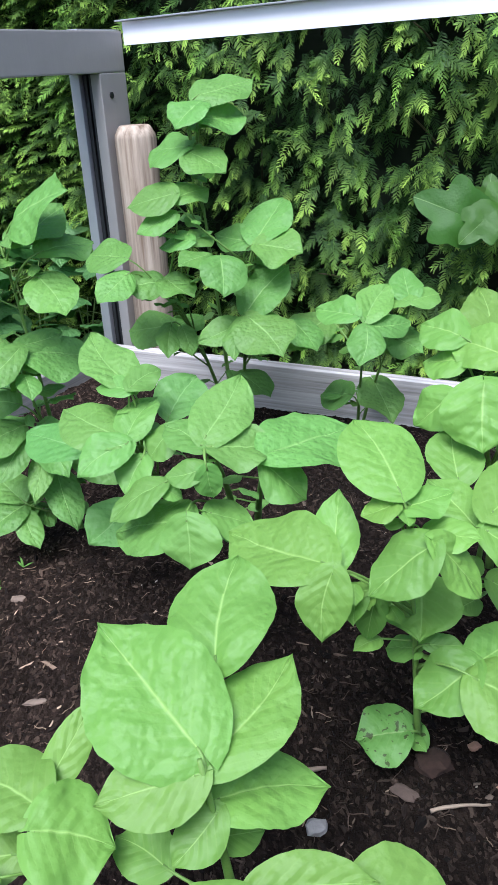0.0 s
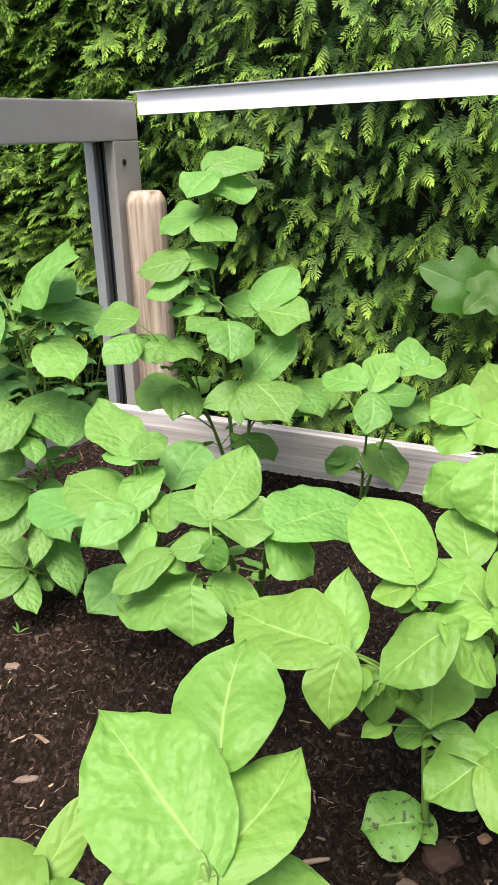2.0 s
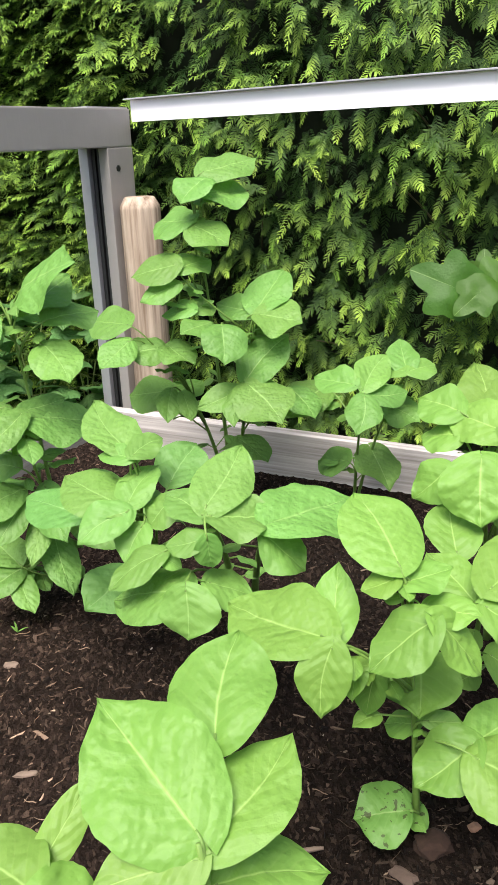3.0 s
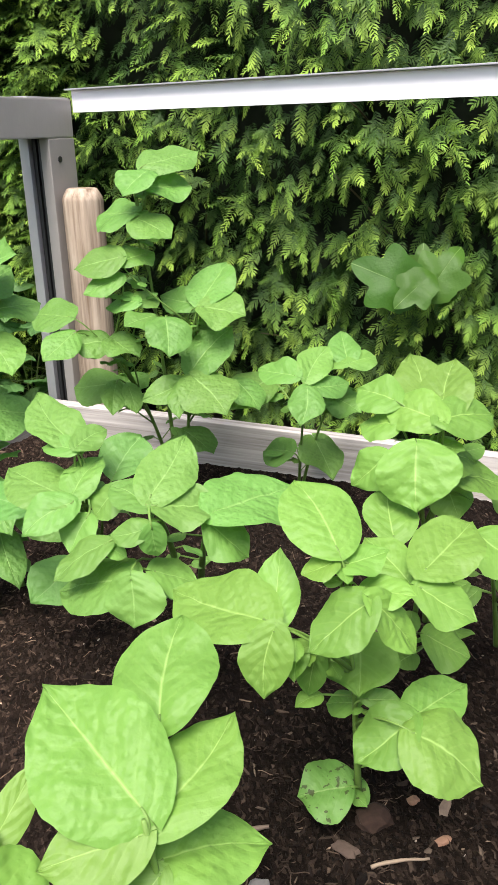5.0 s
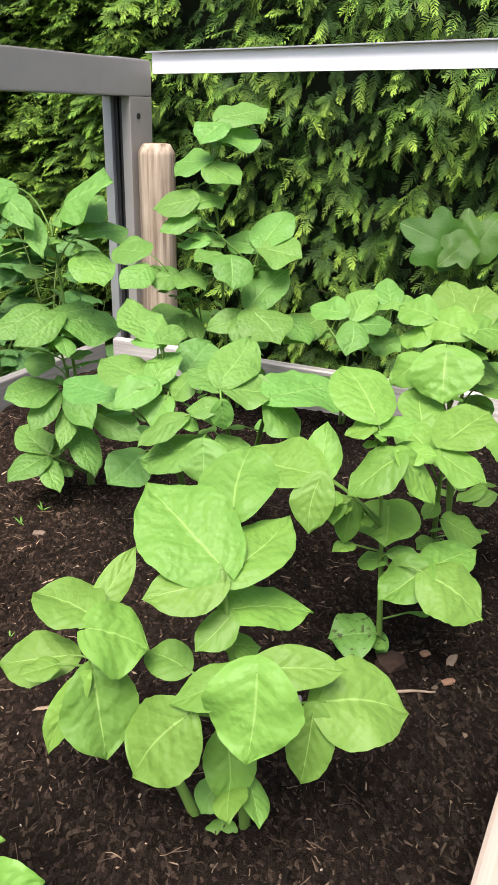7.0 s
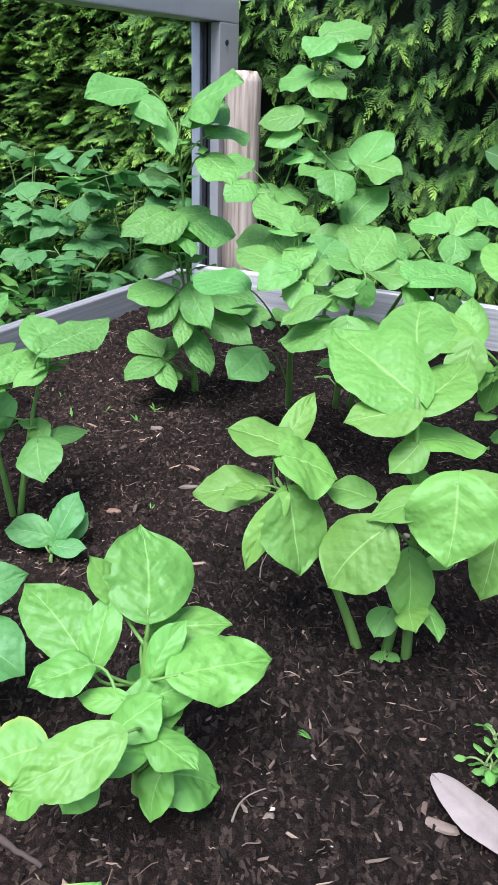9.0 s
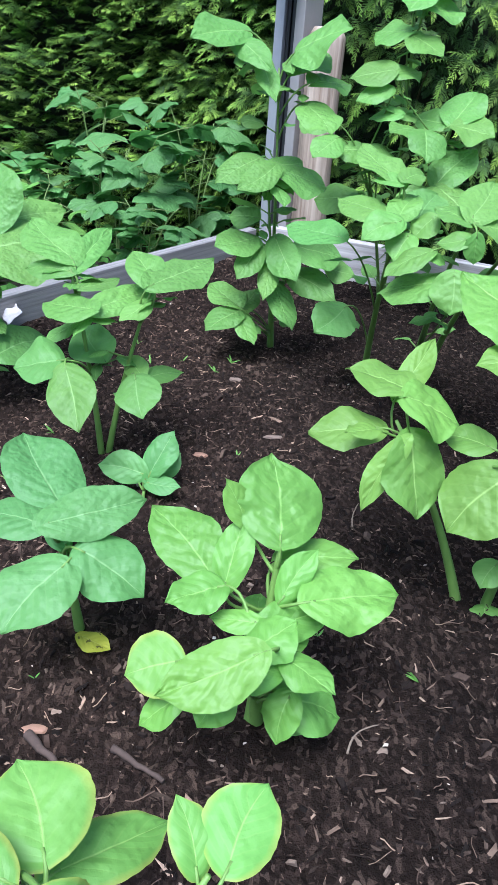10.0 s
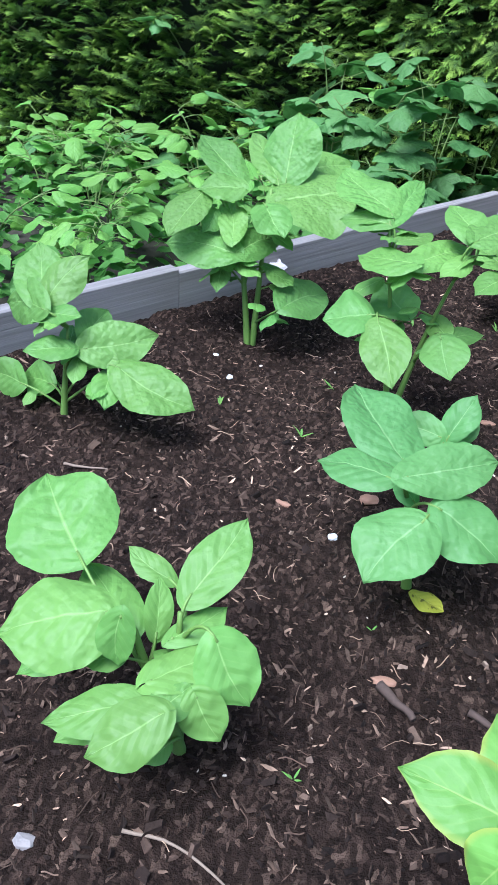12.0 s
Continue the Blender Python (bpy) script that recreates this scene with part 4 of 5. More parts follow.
potato_plant(-0.320, 1.457, "m", "tall leggy potato plant in the corner of the bed",
             [(-0.6, 0, -1.5, -2.3, -3.2, -7.7, 55.7), (0, 0.5, -1.3, -2.6, -3.8, -9.7, 37.5)],
             [
                 [(-9.6, -7.7, 61.2, 12.2, 7.3, -136, -4, 35), (-11.9, -7.7, 60.2, 11.9, 5, -48, -18, -31),
                  (-6.2, -8.7, 56.5, 9.7, 4, -67, -31, -20), (-0.3, -7.7, 58.6, 10.7, 12.1, -33, 28, -40),
                  (-0.6, -8.7, 55.4, 11.5, 8.4, 54, 22, -9), (3.1, -8.7, 53.8, 8.8, 8.3, 40, 4, -21),
                  (2.3, -9.7, 50.1, 9.3, 8, -53, -21, -13), (-5.5, -9.7, 40.4, 11.2, 6.8, -130, -13, 30),
                  (-2.2, -10.7, 39.7, 10.8, 5.7, -128, -16, 28), (-2.9, -8.7, 39.4, 8.2, 4.7, 43, 6, -35),
                  (-2, -9.7, 38.6, 12.1, 11.1, 30, -10, -22), (-5.2, -7.7, 29.2, 6.2, 5.9, 158, 0, 41)],
                 [(-5, -8.7, 25.6, 9.6, 8.7, -144, 0, 16), (-4.3, -9.7, 24.2, 9.1, 5.3, -115, -25, 13),
                  (-1.2, -7.7, 25.6, 11.5, 6.6, -66, -27, -24), (3.4, -5.7, 23.8, 9.5, 10.6, 7, -6, -29),
                  (2.5, -5.7, 18.6, 10.8, 7.1, -25, -17, -38), (-7.8, -7.7, 11.4, 10.1, 7.4, 133, 15, 14),
                  (-7.3, -8.7, 10.5, 9.1, 7, -131, -10, 13), (-7.4, -7.7, 10.2, 8.5, 4.7, 64, 24, -21),
                  (-6.9, -9.7, 9.7, 7.6, 4.5, -60, -23, -12), (-0.7, -7.7, 16.6, 12.2, 6.2, -66, -27, 0),
                  (-1.5, -8.7, 21.4, 10, 4.3, -98, -30, 13), (9.9, -3.7, 19.7, 5.9, 6, -2, -10, -41)],
             ], 0.0055, 0.8, 0.25, fill=22)
potato_plant(-0.564, 0.900, "m", "upright potato plant with pale tops and darker lower leaves",
             [(-0.6, 0, -1.8, -0.6, -4.1, -2, 29.3), (0, 0.5, 2.6, -0.6, 7.5, -3, 28.2)],
             [
                 [(-4.5, -0, 30.3, 11.8, 7.9, 136, 19, 10), (-3.8, -1, 29.1, 11.9, 4, 71, 23, -23),
                  (-4.2, -2, 28.9, 7.3, 4.1, 167, 0, 34), (-2.5, -3, 27.1, 7.2, 3, 53, 6, -24),
                  (0.3, -8, 25.8, 9.3, 6.5, 154, -5, 20), (0.3, -7, 25.5, 12.1, 5.4, 55, 10, -22),
                  (7.6, -3, 28.4, 8.7, 5.6, 124, 24, 9), (7.5, -4, 28.6, 12.1, 7.3, 53, 12, -18),
                  (-4.5, -8, 18.1, 6.4, 8.8, -171, -9, 25), (-3.1, -10, 17.9, 9.8, 6.7, -67, -33, -14),
                  (0.2, -2, 16.7, 7.8, 7.1, 128, 21, 22), (5.3, -4, 14.9, 7.4, 6.9, -75, -26, -18)],
                 [(6.2, -3, 14.2, 7.7, 3.3, 41, 0, -33), (6.1, -3, 14.7, 5, 3.7, 126, 21, 28)],
             ], 0.0056, 1, 0.22, special=((8, 'l'), (10, 'l'), (11, 'l')), fill=4)
potato_plant(-0.486, 0.773, "b", "tiny bluish green potato seedling",
             [(0.1, -0, 0.2, 0.6, 0.4, 1.6, 2)],
             [
                 [(0, 1.7, 3.4, 6.9, 4.8, 172, 3, 59), (0.9, 1.8, 3.4, 7.1, 4.7, 50, 57, -16),
                  (1.7, 2.9, 2.5, 4.9, 3.3, 33, 37, -49), (0.7, 0.8, 2.6, 5, 3.3, -14, 6, -25),
                  (0.2, 0.8, 3, 2.8, 2, 51, -5, -53), (-0.7, 1.6, 2.4, 2.6, 2, 89, 4, -10)],
             ], 0.004, 1.2, 0.2, pairs=False)
potato_plant(-0.495, 0.495, "b", "young blue-green potato plant with smooth leaves",
             [(-0.6, 0, -1.4, -0.1, -2.9, -0.5, 13.2)],
             [
                 [(-3.4, 4.5, 12.7, 12.2, 8.7, 126, 21, 2), (-4.5, 0.5, 12.9, 8.3, 6, 164, 0, 11),
                  (-3.1, -2.5, 15.1, 10.8, 5.8, 32, 6, -25), (-0.6, -5.2, 12.4, 8.4, 8.0, -122, -22, 12),
                  (0.6, -3.2, 12.8, 7.6, 7.2, -14, -22, -24), (-1.6, -0.5, 11.1, 3.4, 2.5, 165, 39, 36)],
             ], 0.0065, 1.1, 0.25, pairs=False)
potato_plant(-0.302, 0.390, "f", "stocky bright green potato plant with puckered curled leaves",
             [(-0.6, 0, -0.2, 0.9, 0.6, 3, 18.7), (0, 0.5, -0.4, -1, -1.1, -4.5, 13.2)],
             [
                 [(0.5, 3, 19.4, 8.6, 8.8, 99, 38, -10), (-2.6, 4, 19.9, 4.8, 3, 165, 63, 29),
                  (-5.3, 1, 16.1, 9.7, 6.2, 135, 19, 24), (-4.1, 0, 15.9, 6.7, 3.6, 76, 52, 0),
                  (-4.3, -1, 16.7, 5.2, 4.2, -147, 0, 16), (0.8, 4, 16.4, 7.3, 5, 5, 8, -24),
                  (3.6, -1, 15.9, 9.1, 6.8, 22, 0, -25), (1.1, 0, 15.1, 5.4, 2.9, 40, 51, -31),
                  (-0.8, -3, 14.7, 4.4, 2.4, 176, 0, 27), (-1.2, -6, 14.1, 4.7, 4.9, 38, 27, -3),
                  (-1, -3, 12.8, 7.9, 4.2, 26, 8, -29), (-0.7, -9, 16.7, 8.5, 5.2, -159, -14, 31)],
                 [(-3.7, -8, 13.6, 6.5, 3.6, 17, 0, -28), (-7, -7, 13.4, 4.7, 5.6, -167, -14, 29),
                  (-6.7, -8, 10.5, 4.3, 3.6, -164, -29, 12), (-3.6, -8, 12.7, 4.3, 4.4, -126, -48, 8),
                  (2.5, -5, 8.9, 4.4, 3.7, -114, -46, -2), (2.8, -4, 7.2, 5.5, 6.2, 14, -22, -21),
                  (1.2, -3, 7.7, 4, 3.1, 40, 32, -25)],
             ], 0.0085, 2.2, 0.3, fill=4, pairs=False, special=((13, 'y'),))
potato_plant(-0.393, 0.082, "y", "yellow-edged potato plant at the bed's edge",
             [(-0.6, 0, -1.6, 0.5, -3.5, 1.8, 18.3), (0, 0.5, 2.2, 1.6, 6.4, 4.3, 16)],
             [
                 [(-4, 0.3, 20.1, 7.2, 4.6, 172, 8, 21), (-2.6, 2.8, 18.6, 6.1, 6.3, 121, 14, 1),
                  (-2.5, 3.8, 15.6, 8.6, 4.5, 41, -7, -7), (5.7, 4.8, 15.3, 4.4, 2.9, 120, 46, 1),
                  (7.5, 4.8, 16.1, 5.4, 4.9, 68, 23, -9), (-0.9, -2.2, 23.2, 3.7, 3.9, -19, -60, -20),
                  (-5.4, -2.2, 21.9, 3.7, 3.8, -156, -61, 24)],
             ], 0.0065, 0.8, 0.3, pairs=False)
potato_plant(-0.825, 1.045, "m", "bushy potato plant beside the grey board",
             [(-0.6, 0, -2, 0.5, -4.7, 1.5, 26), (0, 0.5, 0.4, 1.1, 1.2, 2.5, 26.5)],
             [
                 [(2.8, 5.5, 27.4, 12.1, 10, 97, 56, 10), (2.7, 0.5, 24.8, 14, 16.8, 23, 13, -19),
                  (-4.9, 5.5, 26.6, 12.1, 6.8, 148, 30, 18), (1.3, 5.5, 27.7, 12.1, 5.5, 134, 32, 16),
                  (4, 10.5, 28, 12.2, 7.2, 50, 7, -35), (-9.4, -0.5, 25.4, 11, 6.7, -105, -20, 14),
                  (-3.1, -4.5, 19.4, 9.7, 4.9, 111, 29, 12), (-2.6, -4.5, 17.2, 12.2, 8.4, 179, 8, 32),
                  (-2.1, -4.5, 17.3, 11.1, 6.3, 64, 14, -26), (-3.3, 1.5, 26.2, 7.5, 6.6, -167, 0, 31),
                  (1.6, -2.5, 24.9, 7.1, 6.9, -46, -26, -2), (-5.3, -1.5, 14.6, 6, 3.5, -83, -32, -4)],
                 [(6, -4.5, 9.4, 10.8, 8.8, 56, 6, -29)],
             ], 0.0066, 1.2, 0.25, fill=10, special=((12, 'l'),))
potato_plant(-1.009, 0.692, "m", "potato plant with small holes in its leaves",
             [(0.2, -0.1, 0.9, -0.1, 1.9, -0.1, 13.4)],
             [
                 [(-2, 0.2, 16, 9.9, 7, 117, 39, -2), (-1.6, 0.3, 15.8, 8.8, 5.8, 47, 49, -32),
                  (-1.1, -0.6, 15.2, 5.5, 3.7, -5, 9, -35), (-0.9, -1.6, 16, 9.2, 6.5, 155, -7, 63),
                  (3.2, -1.6, 11.1, 6.4, 4.2, -146, 5, 31), (4.2, -0.4, 10.7, 10.3, 6.9, 33, 8, -53),
                  (2.9, 2.4, 10.2, 7.5, 5.3, 84, 21, -37), (9, -0.3, 8.8, 11.7, 7.8, -9, -16, -29),
                  (7.8, 0.5, 7.6, 6.2, 4.4, -79, -25, 14), (-1.6, 0.2, 4.3, 7.3, 5.2, 159, -12, 63),
                  (-5.5, -0.7, 4, 7.6, 5.4, 161, -5, 57), (3.3, 0.5, 9.4, 5.6, 3.8, -6, 0, -43)],
             ], 0.006, 1, 0.25, fill=5)
potato_plant(-0.673, 0.230, "m", "stout potato plant with large crinkled leaves",
             [(-0.6, 0, -1.6, -0.1, -3.6, -0.5, 13.5), (0, 0.5, -0, 0.6, -0, 1, 13.8), (0.6, 0, 0.5, -1.5, 0.3, -5, 10.3)],
             [
                 [(-9.8, 4, 14.5, 9.7, 9.9, 137, 16, 18), (-5.1, -1, 14.1, 8.6, 7.8, -157, -7, 19),
                  (-3.9, 1, 11.2, 8.4, 4.5, 140, 12, 11), (-3.5, -2, 15.3, 4.5, 3, -95, -72, 9),
                  (-6.7, 1, 9.2, 7.3, 3.4, -145, -17, 24), (0, 3, 13.6, 8.2, 4.8, 68, 31, -6),
                  (-1.7, 4, 14, 4.5, 2.3, 171, 28, 19), (-2, 1, 10.6, 4.8, 2.4, 98, 63, -18),
                  (-0.5, 0, 11.7, 5.6, 2.8, 54, 11, -5), (-0.7, -4, 11.2, 7.2, 4.3, 39, 9, -7),
                  (3.4, -1, 14.1, 5.8, 5.1, -28, -46, -19), (2.9, -4, 11.3, 4.1, 3.6, -24, -52, -27)],
                 [(-0.6, -5, 10.3, 7.6, 4.1, -160, -8, 17), (1.7, -7, 12.2, 6.2, 4.6, -149, -20, 19),
                  (0.5, -6, 10.6, 3.5, 3, 52, 18, -24), (0.6, -3, 3.8, 2.3, 1.9, -125, -13, 6)],
             ], 0.007, 1.8, 0.3, fill=3, pairs=False)


# ---- yellowed leaf at a plant's foot ----
def fallen_leaf(x, y, length, wide, heading, pitch, key, label, name="fallen_leaf", z=0.012):
    LEAF_SEED[0] += 1
    bm = bmesh.new()
    leaf_blade(bm, length, wide, LEAF_SEED[0], 0.2, 0.6)
    ob = part(name, bm, LEAF[key] if key in LEAF else DEAD_LEAF, smooth=True)
    ob.matrix_world = Matrix.Translation((x, y, soil_height((x, y)) + z)) @ leaf_turn(heading, pitch, 0)
    return tagged(ob, label, "leaf")


fallen_leaf(-0.496, 0.468, 0.036, 0.030, -10, -12, "yellow", "yellow dying potato leaf lying on the soil")
fallen_leaf(-0.016, 0.390, 0.100, 0.044, -56, -4, "dead", "pinkish brown dead leaf lying on the soil", z=0.02)


# ---- ivy on the hedge ----
def ivy_leaf(bm, size, seed):
    r = random.Random(seed)
    bm.loops.layers.uv.new("UVMap")
    bm.loops.layers.uv.new("Size")
    uv, big = bm.loops.layers.uv["UVMap"], bm.loops.layers.uv["Size"]
    # five lobes round the stalk's end
    lobes = [(0, 1.0), (58, 0.80), (-58, 0.80), (118, 0.60), (-118, 0.60)]
    n = 72
    rings = 7
    centre = bm.verts.new((0, 0, 0))
    grid = []
    for k in range(n):
        a = -180 + 360 * k / n
        rad = 0.56
        for la, lr in lobes:
            d = abs(a - la)
            rad = max(rad, lr * max(0.0, 1 - 0.46 * (d / 34) ** 1.35))
        col = []
        for i in range(1, rings + 1):
            q = rad * size * i / rings
            x, y = q * math.cos(radians(a)), q * math.sin(radians(a))
            z = 0.10 * size * noise.noise(Vector((x / size * 2.2, y / size * 2.2, seed))) + 0.12 * abs(y) - 0.22 * q * q / size
            col.append(bm.verts.new((x, y, z)))
        grid.append(col)
    def face(vs, cs):
        f = bm.faces.new(vs)
        for lp, c in zip(f.loops, cs):
            lp[uv].uv = c
            lp[big].uv = (size, size)
    for k in range(n):
        k2 = (k + 1) % n
        a0, a1 = -180 + 360 * k / n, -180 + 360 * (k + 1) / n
        def c(a, i):
            d = min(abs(a - la) for la, _ in lobes) / 26
            return (0.5 + 0.5 * min(1, d), i / rings)
        face((centre, grid[k][0], grid[k2][0]), (c(a0, 0), c(a0, 1), c(a1, 1)))
        for i in range(rings - 1):
            face((grid[k][i], grid[k][i + 1], grid[k2][i + 1], grid[k2][i]), (c(a0, i + 1), c(a0, i + 2), c(a1, i + 2), c(a1, i + 1)))


def ivy():
    root = empty("ivy_sprig", Matrix.Translation((0.596, 2.080, 0.400)))
    tagged(root, "sprig of glossy lobed ivy leaves growing out of the hedge", "ivy")
    for i, (x, y, z, size, head, pit, roll) in enumerate([(-0.06, -0.02, 0.023, 0.126, 168, 26, 66), (0.039, -0.01, 0.026, 0.106, 17, 52, -47), (-0.013, -0.04, 0.022, 0.083, -160, -33, 46), (0.056, 0.02, -0.013, 0.069, -79, -57, -26), (0.013, 0.04, 0.049, 0.063, 67, 75, -6)]):
        bm = bmesh.new()
        ivy_leaf(bm, size, 3.3 + i)
        ob = part("leaf", bm, LEAF["ivy"], root, smooth=True)
        ob.matrix_basis = Matrix.Translation((x, y, z)) @ leaf_turn(head, pit, roll)
    bm = bmesh.new()
    tube(bm, curve_pts((0.005, -0.02, 0.0), (0.012, -0.05, -0.10), (0.03, 0.30, 0.02), 10), [0.0022] * 11, 7)
    part("stalk", bm, WEED_STEM, root, smooth=True)


ivy()


# ---- brambles and weeds beyond the bed ----
def weed_plant(name, x, y, tall, spread, count, size, key, label, category, seed, trifoliate=True, ground=-0.13, lift=1.0):
    r = random.Random(seed)
    root = empty(name, Matrix.Translation((x, y, ground)))
    tagged(root, label, category)
    lines = []
    for k in range(3):
        a = r.uniform(0, 6.28)
        end = Vector((math.cos(a) * spread * r.uniform(0.3, 0.9), math.sin(a) * spread * r.uniform(0.3, 0.9), tall * lift * r.uniform(0.6, 0.9)))
        pts = curve_pts((0, 0, -0.01), (end.x * 0.2, end.y * 0.2, end.z * 0.8), end, 8)
        lines.append(pts)
        bm = bmesh.new()
        tube(bm, pts, [0.0035 - 0.0022 * i / 8 for i in range(9)], 6)
        part("stem", bm, WEED_STEM, root, smooth=True)
    for k in range(count):
        line = lines[k % 3]
        at = line[r.randint(2, 8)]
        a = r.uniform(0, 360)
        out_d = Vector((math.cos(radians(a)), math.sin(radians(a)), r.uniform(0.0, 0.5)))
        base = at + out_d * r.uniform(0.25, 0.8) * size * 1.6
        bm = bmesh.new()
        sz = size * r.uniform(0.65, 1.15)
        tri = [(0, 1.0)] + ([(68, 0.8), (-68, 0.8)] if trifoliate else [])
        for turn, sc in tri:
            b2 = bmesh.new()
            leaf_blade(b2, sz * sc, sz * sc * r.uniform(0.62, 0.75), seed * 31 + k * 3 + int(turn), 0.5, 1.0)
            bmesh.ops.rotate(b2, verts=b2.verts, matrix=Matrix.Rotation(radians(turn), 3, 'Z'))
            tmp = bpy.data.meshes.new("tmp")
            b2.to_mesh(tmp)
            b2.free()
            bm.from_mesh(tmp)
            bpy.data.meshes.remove(tmp)
        ob = part("leaf", bm, LEAF[key], root, smooth=True)
        ob.matrix_basis = Matrix.Translation(base) @ leaf_turn(a, r.uniform(-30, 25), r.uniform(-30, 30))
        bm = bmesh.new()
        inv = ob.matrix_basis.inverted()
        tube(bm, [inv @ p for p in curve_pts(at, (at + base) / 2 + Vector((0, 0, 0.01)), base, 4)], [0.0012] * 5, 5)
        part("petiole", bm, WEED_STEM, ob, smooth=True)


for x, y, tall, spread, count, size, seed in [(-0.62, 2.46, 0.66, 0.18, 17, 0.105, 1), (-0.80, 2.40, 0.66, 0.24, 18, 0.110, 2), (-0.95, 2.50, 0.66, 0.22, 17, 0.11, 3),
                                              (-0.48, 2.50, 0.42, 0.14, 20, 0.095, 4), (-1.15, 2.58, 0.40, 0.2, 22, 0.10, 5), (-0.72, 2.14, 0.34, 0.14, 20, 0.09, 6),
                                              (-1.45, 2.60, 0.30, 0.2, 18, 0.09, 7), (-1.80, 2.50, 0.26, 0.25, 20, 0.09, 8)]:
    weed_plant("bramble", x, y, tall, spread, count, size, "weed", "dark green bramble with three-part leaves under the hedge", "bramble", seed)
for x, y, tall, spread, count, size, seed in [(-1.20, 1.95, 0.40, 0.16, 34, 0.075, 21), (-1.42, 1.75, 0.36, 0.18, 34, 0.075, 22), (-1.05, 2.12, 0.42, 0.16, 30, 0.072, 23), (-1.30, 2.25, 0.50, 0.18, 32, 0.078, 29),
                                              (-1.60, 2.05, 0.42, 0.20, 36, 0.075, 24), (-1.34, 1.45, 0.30, 0.14, 30, 0.066, 25), (-0.98, 1.85, 0.32, 0.12, 26, 0.064, 26), (-1.70, 1.60, 0.34, 0.2, 34, 0.072, 27),
                                              (-0.86, 2.40, 0.6, 0.08, 8, 0.06, 28), (-1.9, 2.3, 0.36, 0.22, 30, 0.078, 30), (-2.1, 2.5, 0.40, 0.25, 30, 0.078, 31), (-2.3, 2.2, 0.34, 0.25, 30, 0.078, 32), (-1.6, 2.45, 0.42, 0.22, 30, 0.075, 33)]:
    weed_plant("weed", x, y, tall, spread, count, size, "weedlight", "fresh light green weed growing beside the board", "weed", seed, False, lift=1.0 if x > -1.15 else 0.80)


def ground_cover():
    """Low mat of small leaves between the board and the hedge."""
    r = np.random.default_rng(17)
    vs, fs, uvs = [], [], []
    shape = [(0, 0), (0.35, 0.42), (0.7, 0.34), (1.0, 0.0), (0.7, -0.34), (0.35, -0.42), (0.5, 0.0)]
    tri = [(0, 6, 1), (1, 6, 2), (2, 6, 3), (3, 6, 4), (4, 6, 5), (5, 6, 0)]
    for _ in range(5200):
        b, off = r.uniform(-0.4, 2.6), r.uniform(0.05, 2.5)
        p = CORNER + V * b - U * off
        if (p - HEDGE_AT).dot(HN) < 0.02 + hedge_bend((p - HEDGE_AT).dot(HU)):
            continue
        z = -0.12 + (0.20 if p.y < 2.0 else 0.07) * r.random() ** 1.6 * (0.6 + 0.8 * noise.noise(Vector((p.x * 4, p.y * 4, 0))))
        s = r.uniform(0.028, 0.062)
        R = np.array(leaf_turn(r.uniform(0, 360), r.uniform(-40, 40), r.uniform(-35, 35)).to_3x3())
        k = len(vs)
        for x, y in shape:
            q = R @ np.array([x * s, y * s, 0.05 * s * (x - 0.5) ** 2 + (0.10 * s if abs(y) > 0.1 else 0)])
            vs.append((p.x + q[0], p.y + q[1], max(z, -0.125) + 0.5 * s + q[2]))
        fs.extend([tuple(k + i for i in f) for f in tri])
        uvs.extend([(0.5 + shape[i][1], shape[i][0]) for f in tri for i in f])
    me = bpy.data.meshes.new("ground_cover")
    me.from_pydata(vs, [], fs)
    lay = me.uv_layers.new(name="UVMap")
    lay.data.foreach_set("uv", np.array(uvs, dtype=np.float32).ravel())
    me.polygons.foreach_set("use_smooth", [True] * len(me.polygons))
    me.materials.append(LEAF["cover"])
    tagged(new("ground_cover", me), "mat of small green weed leaves between board and hedge", "ground cover", kind="stuff")


ground_cover()
def hedge_sprig(x, y, z, size, key, label, headings):
    """A bramble shoot that has grown through the hedge: a few leaves at the end of a thin stem."""
    root = empty("bramble_shoot", Matrix.Translation((x, y, z)))
    tagged(root, label, "bramble")
    foot = Vector((0.06, 0.16, -0.16))
    bm = bmesh.new()
    tube(bm, curve_pts(foot, foot * 0.5 + Vector((0, 0, 0.05)), (0, 0, 0), 8), [0.0025 - 0.0012 * i / 8 for i in range(9)], 6)
    part("stem", bm, WEED_STEM, root, smooth=True)
    for k, (head, pit, sc) in enumerate(headings):
        LEAF_SEED[0] += 1
        bm = bmesh.new()
        leaf_blade(bm, size * sc, size * sc * 0.66, LEAF_SEED[0], 0.5, 1.0)
        ob = part("leaf", bm, LEAF[key], root, smooth=True)
        ob.matrix_basis = leaf_turn(head, pit, -20 + 13 * k)


hedge_sprig(-1.65, 2.76, 0.45, 0.10, "weed", "dark green bramble leaves poking out of the hedge", [(200, 5, 1.0), (80, 20, 0.7), (-40, -10, 0.8), (-90, -30, 0.7)])
hedge_sprig(-0.86, 2.80, 0.28, 0.07, "weedlight", "bright yellow-green young bramble leaves before the hedge", [(170, 10, 1.0), (20, 15, 0.9), (-80, -20, 0.9)])
hedge_sprig(-0.88, 2.80, 0.46, 0.075, "weedlight", "light green young shoot growing out of the hedge", [(200, 0, 0.9), (60, 45, 1.0), (-30, 10, 0.5)])
hedge_sprig(-1.16, 2.82, 0.16, 0.09, "weed", "single bluish green pointed bramble leaf", [(-90, 55, 1.0), (30, -10, 0.5)])
